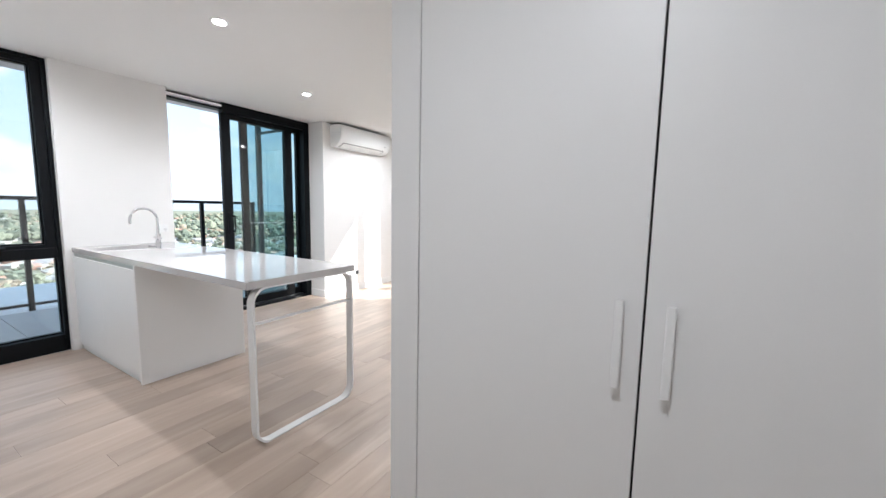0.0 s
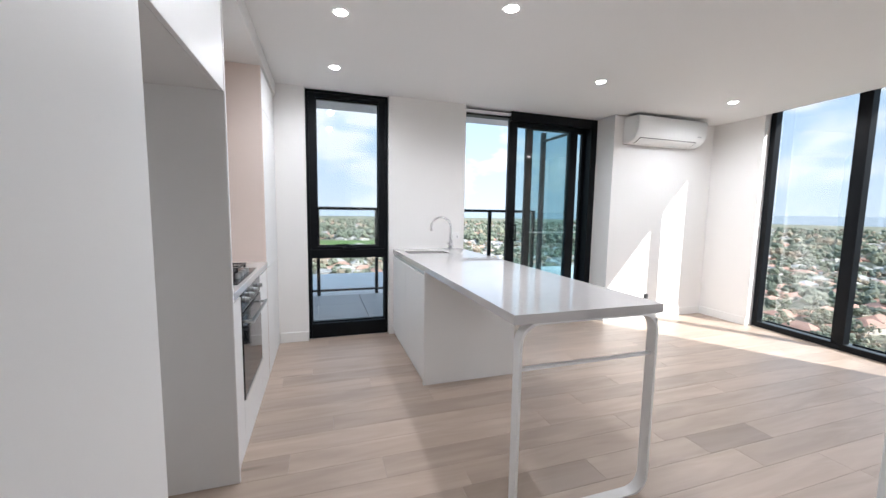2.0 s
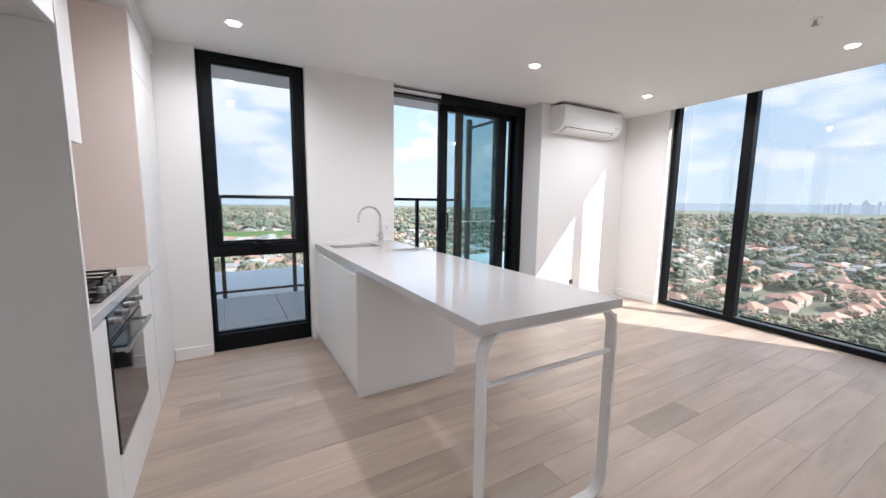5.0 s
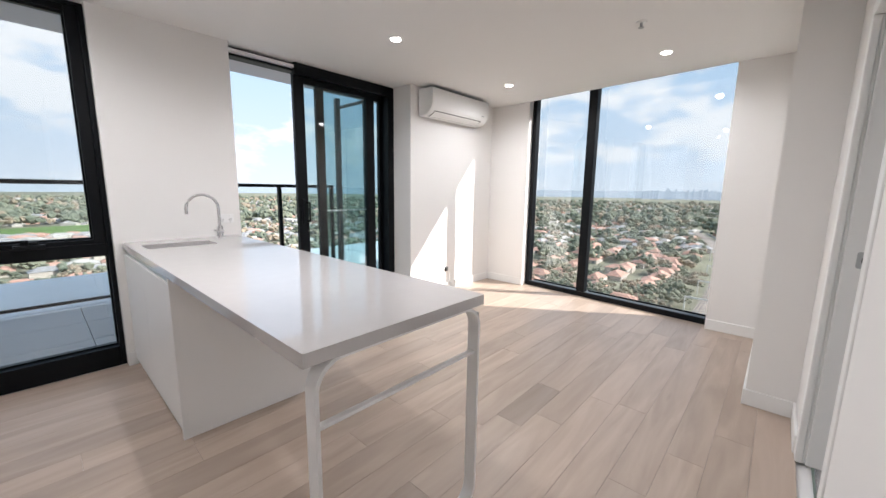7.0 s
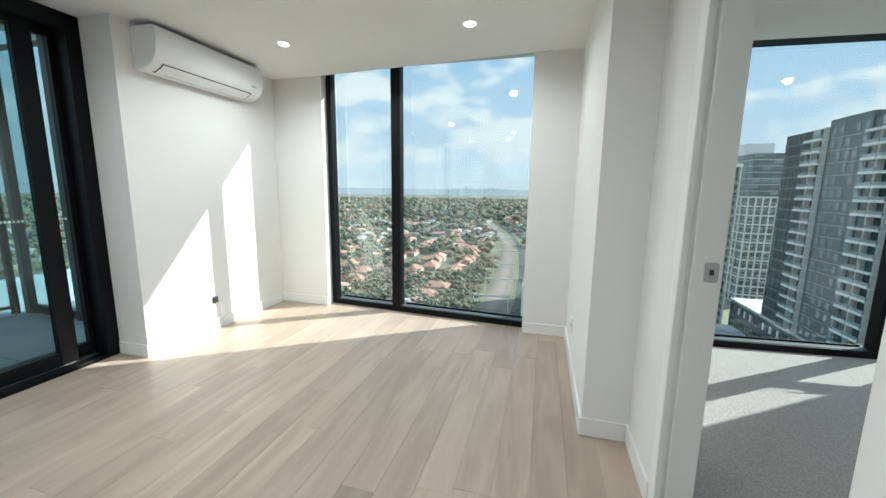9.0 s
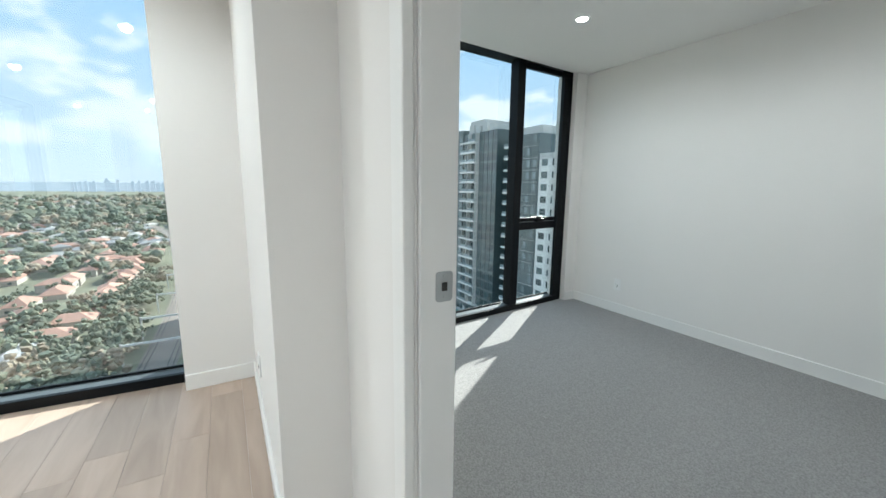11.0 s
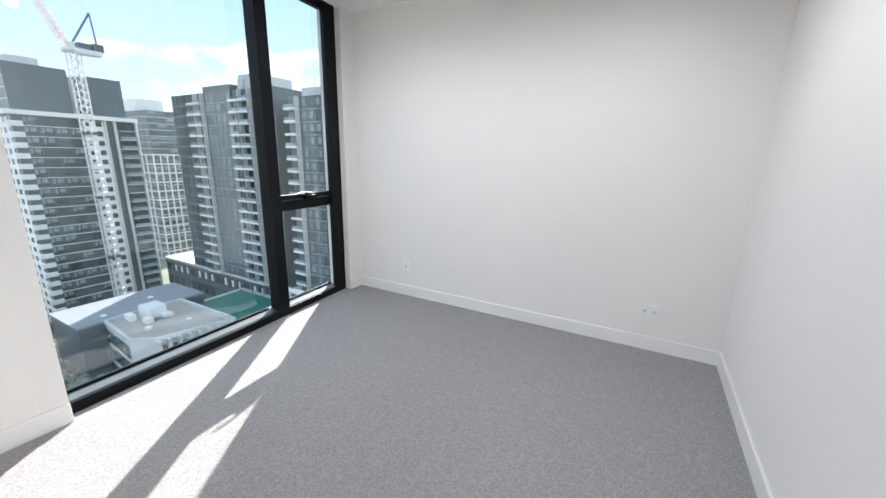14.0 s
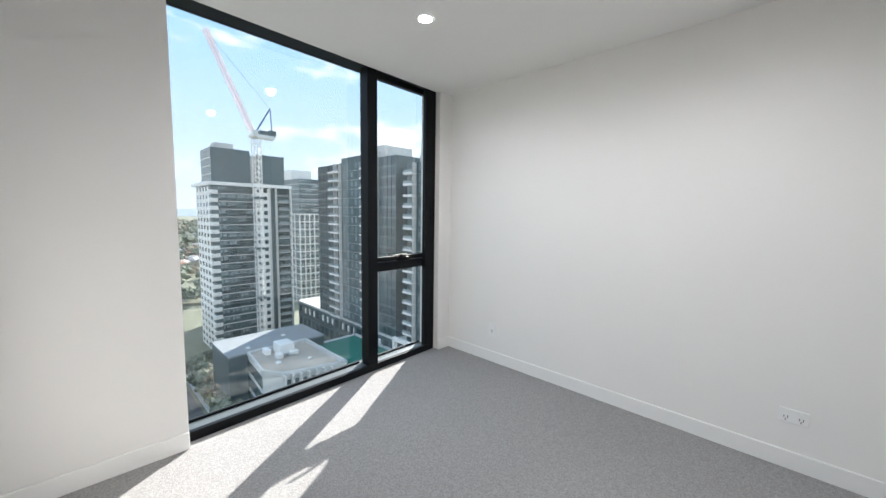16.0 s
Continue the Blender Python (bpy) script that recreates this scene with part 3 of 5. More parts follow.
    part("spout", bm, CHROME, f, "", True)
    bm = bmesh.new()
    cyl(bm, (0.0, -0.02, 0.06), (0.0, -0.052, 0.06), 0.016, 20)
    cyl(bm, (0.0, -0.045, 0.06), (-0.055, -0.05, 0.075), 0.006, 12)
    part("lever", bm, CHROME, f, "", True)


island()


# ---- kitchen run ----
def kitchen():
    FX = 0.50
    # tall end unit
    p = thing("tall_cabinet", (-0.12, 1.24, 0), "tall white laminate cabinet beside the fridge space", "cabinet")
    part("body", boxes((0, 0.60, 0, 0.752, 0.0, 2.323)), CABW, p)
    part("cabinet_door", boxes((0.602, 0.62, 0.0, 0.752, 0.0, 2.323), bevel=0.0015, segs=1), CABW, p)
    part("side_panel", boxes((0, 0.62, -0.018, -0.001, 0.0, 2.323), bevel=0.0015, segs=1), CABW, p)
    # fridge space
    q = thing("fridge_panel", (-0.12, 2.78, 0), "white laminate panel closing the empty fridge space", "panel")
    part("panel", boxes((0, 0.62, 0, 0.02, 0, 2.323), bevel=0.0015, segs=1), CABW, q)
    part("edge_band", boxes((0.6205, 0.622, 0.0005, 0.0195, 0.0, 2.323)), GLOSSW, q)
    part("back_panel", boxes((0.0, 0.016, -0.785, -0.002, 0.0, 1.79)), CABIN, q, "pale back board of the fridge space")
    o = thing("overhead_cabinet", (-0.12, 1.99, 1.792), "white overhead cabinet above the empty fridge space", "cabinet")
    part("body", boxes((0, 0.60, 0.003, 0.788, 0, 0.531)), CABIN, o)
    part("cabinet_door", boxes((0.602, 0.62, 0.003, 0.788, -0.002, 0.531), bevel=0.0015, segs=1), CABW, o)
    # base units and bench
    b = thing("base_cabinet", (-0.12, 2.80, 0), "white laminate base cabinet around the built-in oven", "cabinet")
    L = 1.20
    part("body", boxes((0, 0.585, 0.0, 0.245, 0.0, 0.855), (0, 0.585, 0.845, L, 0.0, 0.855), (0, 0.585, 0.245, 0.845, 0.0, 0.27)), CABIN, b)
    part("filler_panel", boxes((0.587, 0.603, 0.002, 0.243, 0.0, 0.84), bevel=0.0012, segs=1), CABW, b)
    part("kick_drawer", boxes((0.587, 0.603, 0.247, 0.843, 0.0, 0.272), bevel=0.0012, segs=1), CABW, b)
    for z0, z1 in ((0.0, 0.27), (0.274, 0.555), (0.559, 0.84)):
        part("drawer_front", boxes((0.587, 0.603, 0.847, L - 0.002, z0, z1), bevel=0.0012, segs=1), CABW, b)
    t = thing("kitchen_benchtop", (-0.12, 2.802, 0.858), "white stone kitchen benchtop with a slim edge", "benchtop")
    part("slab", boxes((0, 0.612, 0, 1.196, 0, 0.04), bevel=0.0015, segs=1), STONE, t)
    solid("splashback", boxes((-0.119, -0.108, 2.802, 3.998, 0.90, 2.323)), WARM_LIT, "white splashback behind the cooktop, warm light put into its colour", "splashback", "structure")
    r = thing("rangehood_cabinet", (-0.106, 2.802, 1.56), "white overhead rangehood cabinet over the cooktop", "cabinet")
    part("body", boxes((0, 0.40, 0, 0.90, 0, 0.763)), CABW, r)
    part("cabinet_door", boxes((0.402, 0.42, 0.0, 0.448, -0.01, 0.763), bevel=0.0012, segs=1), CABW, r)
    part("cabinet_door", boxes((0.402, 0.42, 0.452, 0.90, -0.01, 0.763), bevel=0.0012, segs=1), CABW, r)
    part("filter", boxes((0.08, 0.34, 0.18, 0.68, -0.008, 0.0)), STEEL, r)
    # pantry
    y = thing("pantry_cabinet", (-0.12, 4.0, 0), "tall white handleless pantry with narrow shadow lines", "cabinet")
    part("body", boxes((0, 0.585, 0.018, N - 4.004, 0, 2.323)), CABIN, y)
    part("side_panel", boxes((0, 0.603, 0.0, 0.016, 0, 2.323), bevel=0.001, segs=1), WARM_LIT, y, "white end panel tinted with the warm light on it")
    for y0, y1, z0, z1 in ((0.02, 0.38, 0.0, 0.84), (0.384, 0.745, 0.0, 0.84), (0.02, 0.38, 0.845, 2.03), (0.384, 0.745, 0.845, 2.03), (0.02, 0.38, 2.035, 2.32), (0.384, 0.745, 2.035, 2.32)):
        part("cabinet_door", boxes((0.587, 0.603, y0, y1, z0, z1), bevel=0.0012, segs=1), CABW, y)
    # oven
    v = thing("oven", (-0.12, 3.05, 0.275), "built-in oven with black glass door and steel controls", "oven")
    part("body", boxes((0.05, 0.585, 0.0, 0.59, 0.0, 0.575)), DARKPL, v)
    part("control_panel", boxes((0.587, 0.607, 0.0, 0.59, 0.475, 0.58), bevel=0.002), OVENGLASS, v, "dark control panel")
    dr = part("oven_door", boxes((0.587, 0.609, 0.0, 0.59, 0.0, 0.468), bevel=0.003), OVENGLASS, v, "black glass oven door")
    bm = boxes((0.640, 0.656, 0.03, 0.56, 0.408, 0.424), bevel=0.003)
    B(bm, 0.605, 0.645, 0.05, 0.07, 0.410, 0.422)
    B(bm, 0.605, 0.645, 0.52, 0.54, 0.410, 0.422)
    part("door_handle", bm, STEEL, dr, "satin steel bar handle")
    part("trim_strip", boxes((0.6095, 0.611, 0.0, 0.59, 0.0, 0.02)), STEEL, dr)
    for i in range(4):
        bm = bmesh.new()
        cyl(bm, (0.606, 0.09 + i * 0.137, 0.528), (0.628, 0.09 + i * 0.137, 0.528), 0.016, 24, 0.013)
        B(bm, 0.626, 0.634, 0.087 + i * 0.137, 0.093 + i * 0.137, 0.516, 0.540)
        part("knob", bm, STEEL, v, "satin steel control knob", True)
    # cooktop
    h = thing("cooktop", (-0.03, 3.06, 0.898), "four-burner gas cooktop with black iron trivets", "cooktop")
    part("plate", boxes((0, 0.50, 0, 0.58, 0.0, 0.008), bevel=0.003), OVENGLASS, h)
    for bx, by in ((0.14, 0.14), (0.14, 0.44), (0.36, 0.14), (0.36, 0.44)):
        bm = bmesh.new()
        cyl(bm, (bx, by, 0.008), (bx, by, 0.024), 0.042, 20, 0.034)
        part("burner", bm, IRON, h, "", True)
    for y0 in (0.03, 0.31):
        bm = bmesh.new()
        for a in (0.05, 0.25, 0.43):
            B(bm, a, a + 0.012, y0, y0 + 0.24, 0.036, 0.046)
        for a in (0.0, 0.115, 0.23):
            B(bm, 0.05, 0.442, y0 + a, y0 + a + 0.01, 0.036, 0.046)
        for fx in (0.05, 0.43):
            for fy in (0.0, 0.23):
                B(bm, fx, fx + 0.012, y0 + fy, y0 + fy + 0.01, 0.008, 0.04)
        part("trivet", bm, IRON, h)
    for i in range(4):
        bm = bmesh.new()
        cyl(bm, (0.468, 0.17 + i * 0.08, 0.008), (0.468, 0.17 + i * 0.08, 0.034), 0.015, 18, 0.013)
        part("knob", bm, STEEL, h, "", True)


kitchen()


# ---- hall cupboard ----
def hall_cupboard():
    c = thing("hall_cupboard", (1.45, -0.80, 0), "tall white flat-panel hall cupboard with bar handles", "cupboard")
    part("body", boxes((0.022, 0.595, 0.0, 1.93, 0.0, CZ - 0.004)), DARKGAP, c, "carcass painted near-black as the shade in the door gaps")
    part("end_panel", boxes((0.0, 0.64, 1.829, 1.934, 0.0, CZ - 0.003), bevel=0.0015, segs=1), CABW, c)
    for y0, y1, hy in ((1.2245, 1.825, 1.27), (0.620, 1.2195, 1.172), (0.0, 0.614, 0.57)):
        d = part("cupboard_door", boxes((0.0, 0.02, y0, y1, 0.05, 2.42), bevel=0.0012, segs=1), CABW, c)
        bm = boxes((-0.034, -0.022, hy - 0.009, hy + 0.009, 0.891, 1.092), bevel=0.003)
        B(bm, -0.026, 0.0, hy - 0.006, hy + 0.006, 0.893, 0.905)
        B(bm, -0.026, 0.0, hy - 0.006, hy + 0.006, 1.067, 1.079)
        part("bar_handle", bm, PLASTIC, d, "slim white bar handle")
    part("kickboard", boxes((0.0, 0.02, 0.0, 1.825, 0.0, 0.046)), CABW, c)


hall_cupboard()


# ---- fixtures ----
def air_conditioner():
    a = thing("air_conditioner", (4.25, 4.52, 2.12), "white wall-mounted split air conditioner under the ceiling", "air conditioner")
    prof = [(0.0, 0.0), (-0.055, 0.0), (-0.105, 0.008), (-0.150, 0.028), (-0.185, 0.058), (-0.207, 0.095), (-0.219, 0.14), (-0.222, 0.20), (-0.219, 0.272), (-0.205, 0.288), (0.0, 0.29)]
    L = 1.04
    bm = bmesh.new()
    rings = [[bm.verts.new((x, y, z)) for y, z in prof] for x in (0.0, L)]
    k = len(prof)
    for i in range(k):
        bm.faces.new((rings[0][i], rings[0][(i + 1) % k], rings[1][(i + 1) % k], rings[1][i]))
    bm.faces.new(rings[0][::-1])
    bm.faces.new(rings[1])
    bmesh.ops.recalc_face_normals(bm, faces=list(bm.faces))
    bmesh.ops.bevel(bm, geom=[e for e in bm.edges], offset=0.005, segments=2, affect="EDGES")
    part("casing", bm, PLASTIC, a, "", True)
    # louvre_gap is a dark strip painting the shade round the louvre
    for nm, x0, x1, lift, a0, a1, m, lab in (("louvre_gap", 0.075, L - 0.115, 0.0015, 0.10, 0.93, DARKGAP, ""), ("louvre", 0.085, L - 0.125, 0.004, 0.16, 0.87, PLASTIC, "closed white air louvre")):
        bm = bmesh.new()
        arc = [(-0.060, 0.0), (-0.105, 0.008), (-0.150, 0.028), (-0.185, 0.058)]
        pts = []
        for i in range(13):
            f = (a0 + (a1 - a0) * i / 12) * 3
            k = min(2, int(f))
            p0, p1 = Vector(arc[k]), Vector(arc[k + 1])
            q = p0 + (p1 - p0) * (f - k)
            n2 = Vector((-(p1 - p0).y, (p1 - p0).x)).normalized()
            n2 = n2 if n2.y < 0 else -n2
            pts.append((q + n2 * lift, q - n2 * 0.004))
        va = [[bm.verts.new((x, o.x, o.y)) for o, i_ in pts] + [bm.verts.new((x, i_.x, i_.y)) for o, i_ in reversed(pts)] for x in (x0, x1)]
        for i in range(len(va[0])):
            j = (i + 1) % len(va[0])
            bm.faces.new((va[0][i], va[0][j], va[1][j], va[1][i]))
        bm.faces.new(va[0][::-1])
        bm.faces.new(va[1])
        bmesh.ops.recalc_face_normals(bm, faces=list(bm.faces))
        part(nm, bm, m, a, lab)
    part("intake_grille", boxes((0.03, L - 0.03, -0.17, -0.02, 0.290, 0.296)), DARKPL, a, "dark intake grille on top")
    part("display", boxes((L - 0.14, L - 0.09, -0.222, -0.212, 0.10, 0.108)), STEEL, a)


air_conditioner()


def downlight(x, y, z=CZ):
    d = thing("downlight", (x, y, z), "round white recessed ceiling downlight switched on", "downlight", "ceiling downlights")
    bm = bmesh.new()
    cyl(bm, (0, 0, -0.004), (0, 0, 0.0), 0.052, 32, 0.056)
    part("rim", bm, PLASTIC, d, "", True)
    bm = bmesh.new()
    cyl(bm, (0, 0, -0.007), (0, 0, -0.004), 0.036, 32)
    part("diffuser", bm, LAMP, d, "bright glowing diffuser")
    return d


first = downlight(1.011, 3.29)
# (0.30, 0.55) and (3.55, -0.79) are unseen downlights, added to brighten hall and bedroom.
SPOTS = ((1.011, 3.29), (1.006, 4.172), (1.924, 2.92), (3.21, 3.70), (4.85, 3.72), (4.83, 2.203), (3.218, 2.197), (4.842, -0.79), (0.30, 0.55), (3.55, -0.79))
for x, y in SPOTS[1:]:
    copy_thing(first, pose(x, y, CZ))
for x, y in SPOTS:
    lamp = new("downlight_lamp", bpy.data.lights.new("downlight_lamp", "SPOT"))
    lamp.data.energy, lamp.data.spot_size, lamp.data.spot_blend, lamp.data.shadow_soft_size, lamp.data.color = LAMPS * (0.66 if x < 0.8 else 0.50 if y < 0 else 0.5 if x < 1.5 else 0.28 if y < 2.2 and x < 4 else 0.65 if y < 2.3 else 0.88), radians(170), 0.75, 0.04, (0.985, 0.97, 0.985)
    lamp.location = (x, y, CZ - 0.012)

spr = thing("sprinkler", (4.094, 2.20, CZ), "small ceiling fire sprinkler with a metal deflector", "sprinkler")
bm = bmesh.new()
cyl(bm, (0, 0, -0.008), (0, 0, 0), 0.03, 24, 0.034)
part("rose", bm, PLASTIC, spr, "", True)
bm = bmesh.new()
cyl(bm, (0, 0, -0.035), (0, 0, -0.008), 0.009, 14)
part("body", bm, STEEL, spr)
bm = bmesh.new()
cyl(bm, (0, 0, -0.040), (0, 0, -0.036), 0.018, 16)
part("deflector", bm, STEEL, spr)


def outlet(loc, rz, gangs=2, label="white double power outlet on the wall", vertical=False):
    """A wall plate that faces its own -y."""
    o = thing("power_outlet", loc, label, "power outlet", rz=rz)
    w, h = (0.116, 0.074) if not vertical else (0.074, 0.116)
    part("plate", boxes((-w / 2, w / 2, -0.009, 0.0, -h / 2, h / 2), bevel=0.003), PLASTIC, o)
    for i in range(gangs):
        cx = 0.0 if gangs == 1 else (-0.03 if i == 0 else 0.03)
        part("slots", boxes((cx - 0.009, cx - 0.006, -0.0105, -0.0085, -0.014, 0.0), (cx + 0.006, cx + 0.009, -0.0105, -0.0085, -0.014, 0.0), (cx - 0.0015, cx + 0.0015, -0.0105, -0.0085, -0.027, -0.016)), DARKPL, o)
        part("rocker", boxes((cx - 0.006, cx + 0.006, -0.012, -0.009, 0.008, 0.028), bevel=0.001, segs=1), PLASTIC, o)
    return o


outlet((3.17, -1.914, 0.29), 180)
outlet((5.148, -1.914, 0.295), 180, 1, "small white data outlet on the bedroom wall", True)
outlet((2.26, N, 1.04), 0, 2, "white double power outlet on the pier by the tap")
outlet((4.60, 4.52, 0.25), 0)
outlet((4.68, 4.52, 0.40), 0, 1, "small white aerial outlet on the wall", True)
outlet((4.95, 1.39, 0.31), 180, 1, "small white outlet on the partition", True)
plug = thing("cable_outlet", (4.75, 4.52, 0.28), "small dark cable socket with loose white leads", "cable socket")
part("socket", boxes((-0.025, 0.025, -0.02, 0.0, -0.03, 0.03), bevel=0.006), DARKPL, plug)
bm = bmesh.new()
sweep(bm, [(0.02, -0.012, -0.02), (0.05, -0.03, -0.06), (0.03, -0.035, -0.13), (0.07, -0.03, -0.20), (0.04, -0.03, -0.25)], 0.004, 8)
part("lead", bm, PLASTIC, plug, "loose white lead", True)


# ---- balcony ----
def balcony():
    solid("balcony_slab", boxes((-1.5, 5.9, 5.0, 7.0, -0.30, -0.035)), CONC, "concrete balcony slab", "slab", "structure")
    solid("ledge", boxes((-6, 7.5, 7.01, 9.0, -0.35, -0.03), bevel=0.02), CONC, "pale weathered concrete roof ledge beyond the balcony", "ledge", "structure")
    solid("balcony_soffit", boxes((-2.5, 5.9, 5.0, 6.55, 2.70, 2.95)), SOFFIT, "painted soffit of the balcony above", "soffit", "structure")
    r = thing("balustrade", (0, 6.93, 0), "black metal balcony balustrade with glass infill panels", "balustrade")
    part("top_rail", boxes((-2.5, 4.6, -0.03, 0.03, 1.302, 1.348), bevel=0.004), BLACK, r)
    part("bottom_rail", boxes((-2.5, 4.6, -0.02, 0.02, 0.03, 0.06)), BLACK, r)
    xs = (-1.75, -0.55, 0.83, 1.72, 3.70, 4.57)
    for x in xs:
        part("post", boxes((x - 0.025, x + 0.025, -0.025, 0.025, -0.035, 1.305)), BLACK, r)
    for a, b in zip(xs, xs[1:]):
        sheet("glass_panel", (a + 0.03, b - 0.03, -0.005, 0.005, 0.06, 1.295), RAILGLASS, r)
    SCREENM = mat("screen_aluminium", (0.05, 0.055, 0.058), 0.4, var=0.1, bump=0.0)
    e = thing("wind_screen", (4.60, 0, 0), "full-height black framed glass screen at the balcony end", "glass screen")
    for y in (5.05, 5.95, 6.70):
        part("post", boxes((-0.035, 0.035, y, y + 0.07, -0.035, 2.69)), SCREENM, e)
    part("beam", boxes((-0.02, 0.02, 5.05, 6.77, 2.53, 2.565)), SCREENM, e)
    part("bottom_rail", boxes((-0.03, 0.03, 5.05, 6.77, 0.0, 0.08)), BLACK, e)
    for y0, y1 in ((5.12, 5.95), (6.02, 6.70)):
        sheet("glass_panel", (-0.005, 0.005, y0, y1, 0.08, 2.50), RAILGLASS, e)


balcony()

# ---- outside: the ground and the suburb, seen from a high storey ----
GZ = -58.0
GRASS = mat("ground_cover", (0.22, 0.215, 0.15), 0.95, var=0.55, scale=0.02, fine=0.13, bump=0.0)
ROOFS = [mat("roof_terracotta", (0.52, 0.30, 0.23), 0.8, var=0.25, scale=0.3, fine=3, bump=0.0, rand=0.3),
         mat("roof_grey", (0.36, 0.35, 0.35), 0.7, var=0.2, scale=0.3, fine=3, bump=0.0, rand=0.4),
         mat("roof_pale", (0.50, 0.47, 0.43), 0.7, var=0.15, scale=0.3, fine=3, bump=0.0, rand=0.3)]
RENDER = mat("house_wall", (0.50, 0.45, 0.40), 0.9, var=0.15, scale=0.2, fine=2, bump=0.0, rand=0.5)
LEAVES = [mat("foliage_dark", (0.15, 0.17, 0.125), 0.9, var=0.3, scale=0.25, fine=2.5, bump=0.0),
          mat("foliage_mid", (0.215, 0.225, 0.16), 0.9, var=0.3, scale=0.25, fine=2.5, bump=0.0),
          mat("foliage_autumn", (0.32, 0.26, 0.19), 0.9, var=0.3, scale=0.25, fine=2.5, bump=0.0)]
BARK = mat("bark", (0.12, 0.095, 0.07), 0.9, var=0.3, scale=1, fine=6, bump=0.0)
TURF = mat("oval_turf", (0.12, 0.20, 0.05), 0.95, var=0.2, scale=0.02, fine=0.2, bump=0.0)
ASPH = mat("asphalt", (0.11, 0.105, 0.105), 0.9, var=0.2, scale=0.1, fine=2, bump=0.0)
BALLAST = mat("rail_ballast", (0.31, 0.26, 0.225), 0.95, var=0.25, scale=0.1, fine=3, bump=0.0)
TGLASS = mat("tower_glass", (0.065, 0.10, 0.105), 0.12, var=0.35, scale=0.1, fine=1.0, bump=0.0, rand=0.7, spec=0.9)
TDARK = mat("tower_dark_panel", (0.085, 0.12, 0.125), 0.3, var=0.25, scale=0.1, fine=2, bump=0.0, spec=0.7)
TWHITE = mat("tower_white_panel", (0.88, 0.855, 0.82), 0.6, var=0.08, scale=0.1, fine=2, bump=0.0)
TGREY = mat("tower_concrete", (0.64, 0.625, 0.60), 0.75, var=0.12, scale=0.1, fine=2, bump=0.0)
TRAIL = mat("balcony_glass", (0.30, 0.35, 0.36), 0.15, var=0.15, scale=0.2, fine=2, bump=0.0, spec=0.7, rand=0.5)
MEMBR = mat("roof_membrane", (0.50, 0.43, 0.36), 0.9, var=0.2, scale=0.08, fine=1, bump=0.0)
CRANEW = mat("crane_paint", (0.82, 0.80, 0.77), 0.5, var=0.1, scale=1, fine=6, bump=0.0)
CRANER = mat("crane_red", (0.72, 0.45, 0.38), 0.5, var=0.1, scale=1, fine=6, bump=0.0)
# Distance haze on hills and skyline, painted as an even emission.
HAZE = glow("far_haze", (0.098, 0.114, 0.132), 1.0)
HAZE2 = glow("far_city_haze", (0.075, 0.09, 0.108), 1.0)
solid("ground", boxes((-4500, 4500, -4500, 4500, GZ - 2, GZ)), GRASS, "suburban ground of gardens, streets and bare earth", "ground", "structure")
rng = random.Random(7)


def rail_y(x):
    """The line of the railway, which bends gently away."""
    return 24.0 - 0.0199 * (x - 178) + 0.000319 * (x - 178) ** 2


def strip(name, f, half, x0, x1, z, material, label, category):
    bm = bmesh.new()
    prev = None
    for i in range(41):
        x = x0 + (x1 - x0) * i / 40
        cur = [bm.verts.new((x, f(x) + s, z)) for s in (-half, half)]
        if prev:
            bm.faces.new((prev[0], cur[0], cur[1], prev[1]))
        prev = cur
    return solid(name, bm, material, label, category, "structure")


strip("railway_bed", rail_y, 5.6, 60, 680, GZ + 0.3, BALLAST, "brown ballast bed of a suburban railway", "railway")
for k, off in enumerate((-4.6, -3.1, 3.1, 4.6)):
    strip("rail", lambda x, o=off: rail_y(x) + o, 0.14, 60, 680, GZ + 0.45, ASPH, "pale worn steel rail", "rail")
strip("road_1", lambda x: rail_y(x) - 12, 2.4, 60, 680, GZ + 0.2, ASPH, "asphalt road beside the railway", "road")


def gantry(x):
    g = thing("rail_gantry", (x, rail_y(x), GZ + 0.3), "grey steel overhead-wire gantry across the tracks", "gantry", "railway gantries")
    for y in (-8.5, 8.5):
        part("mast", boxes((-0.25, 0.25, y - 0.25, y + 0.25, 0, 9)), TGREY, g)
    part("beam", boxes((-0.25, 0.25, -8.5, 8.5, 8.0, 8.7)), TGREY, g)
    return g


for x in (150, 178, 215, 260, 320, 400):
    gantry(x)


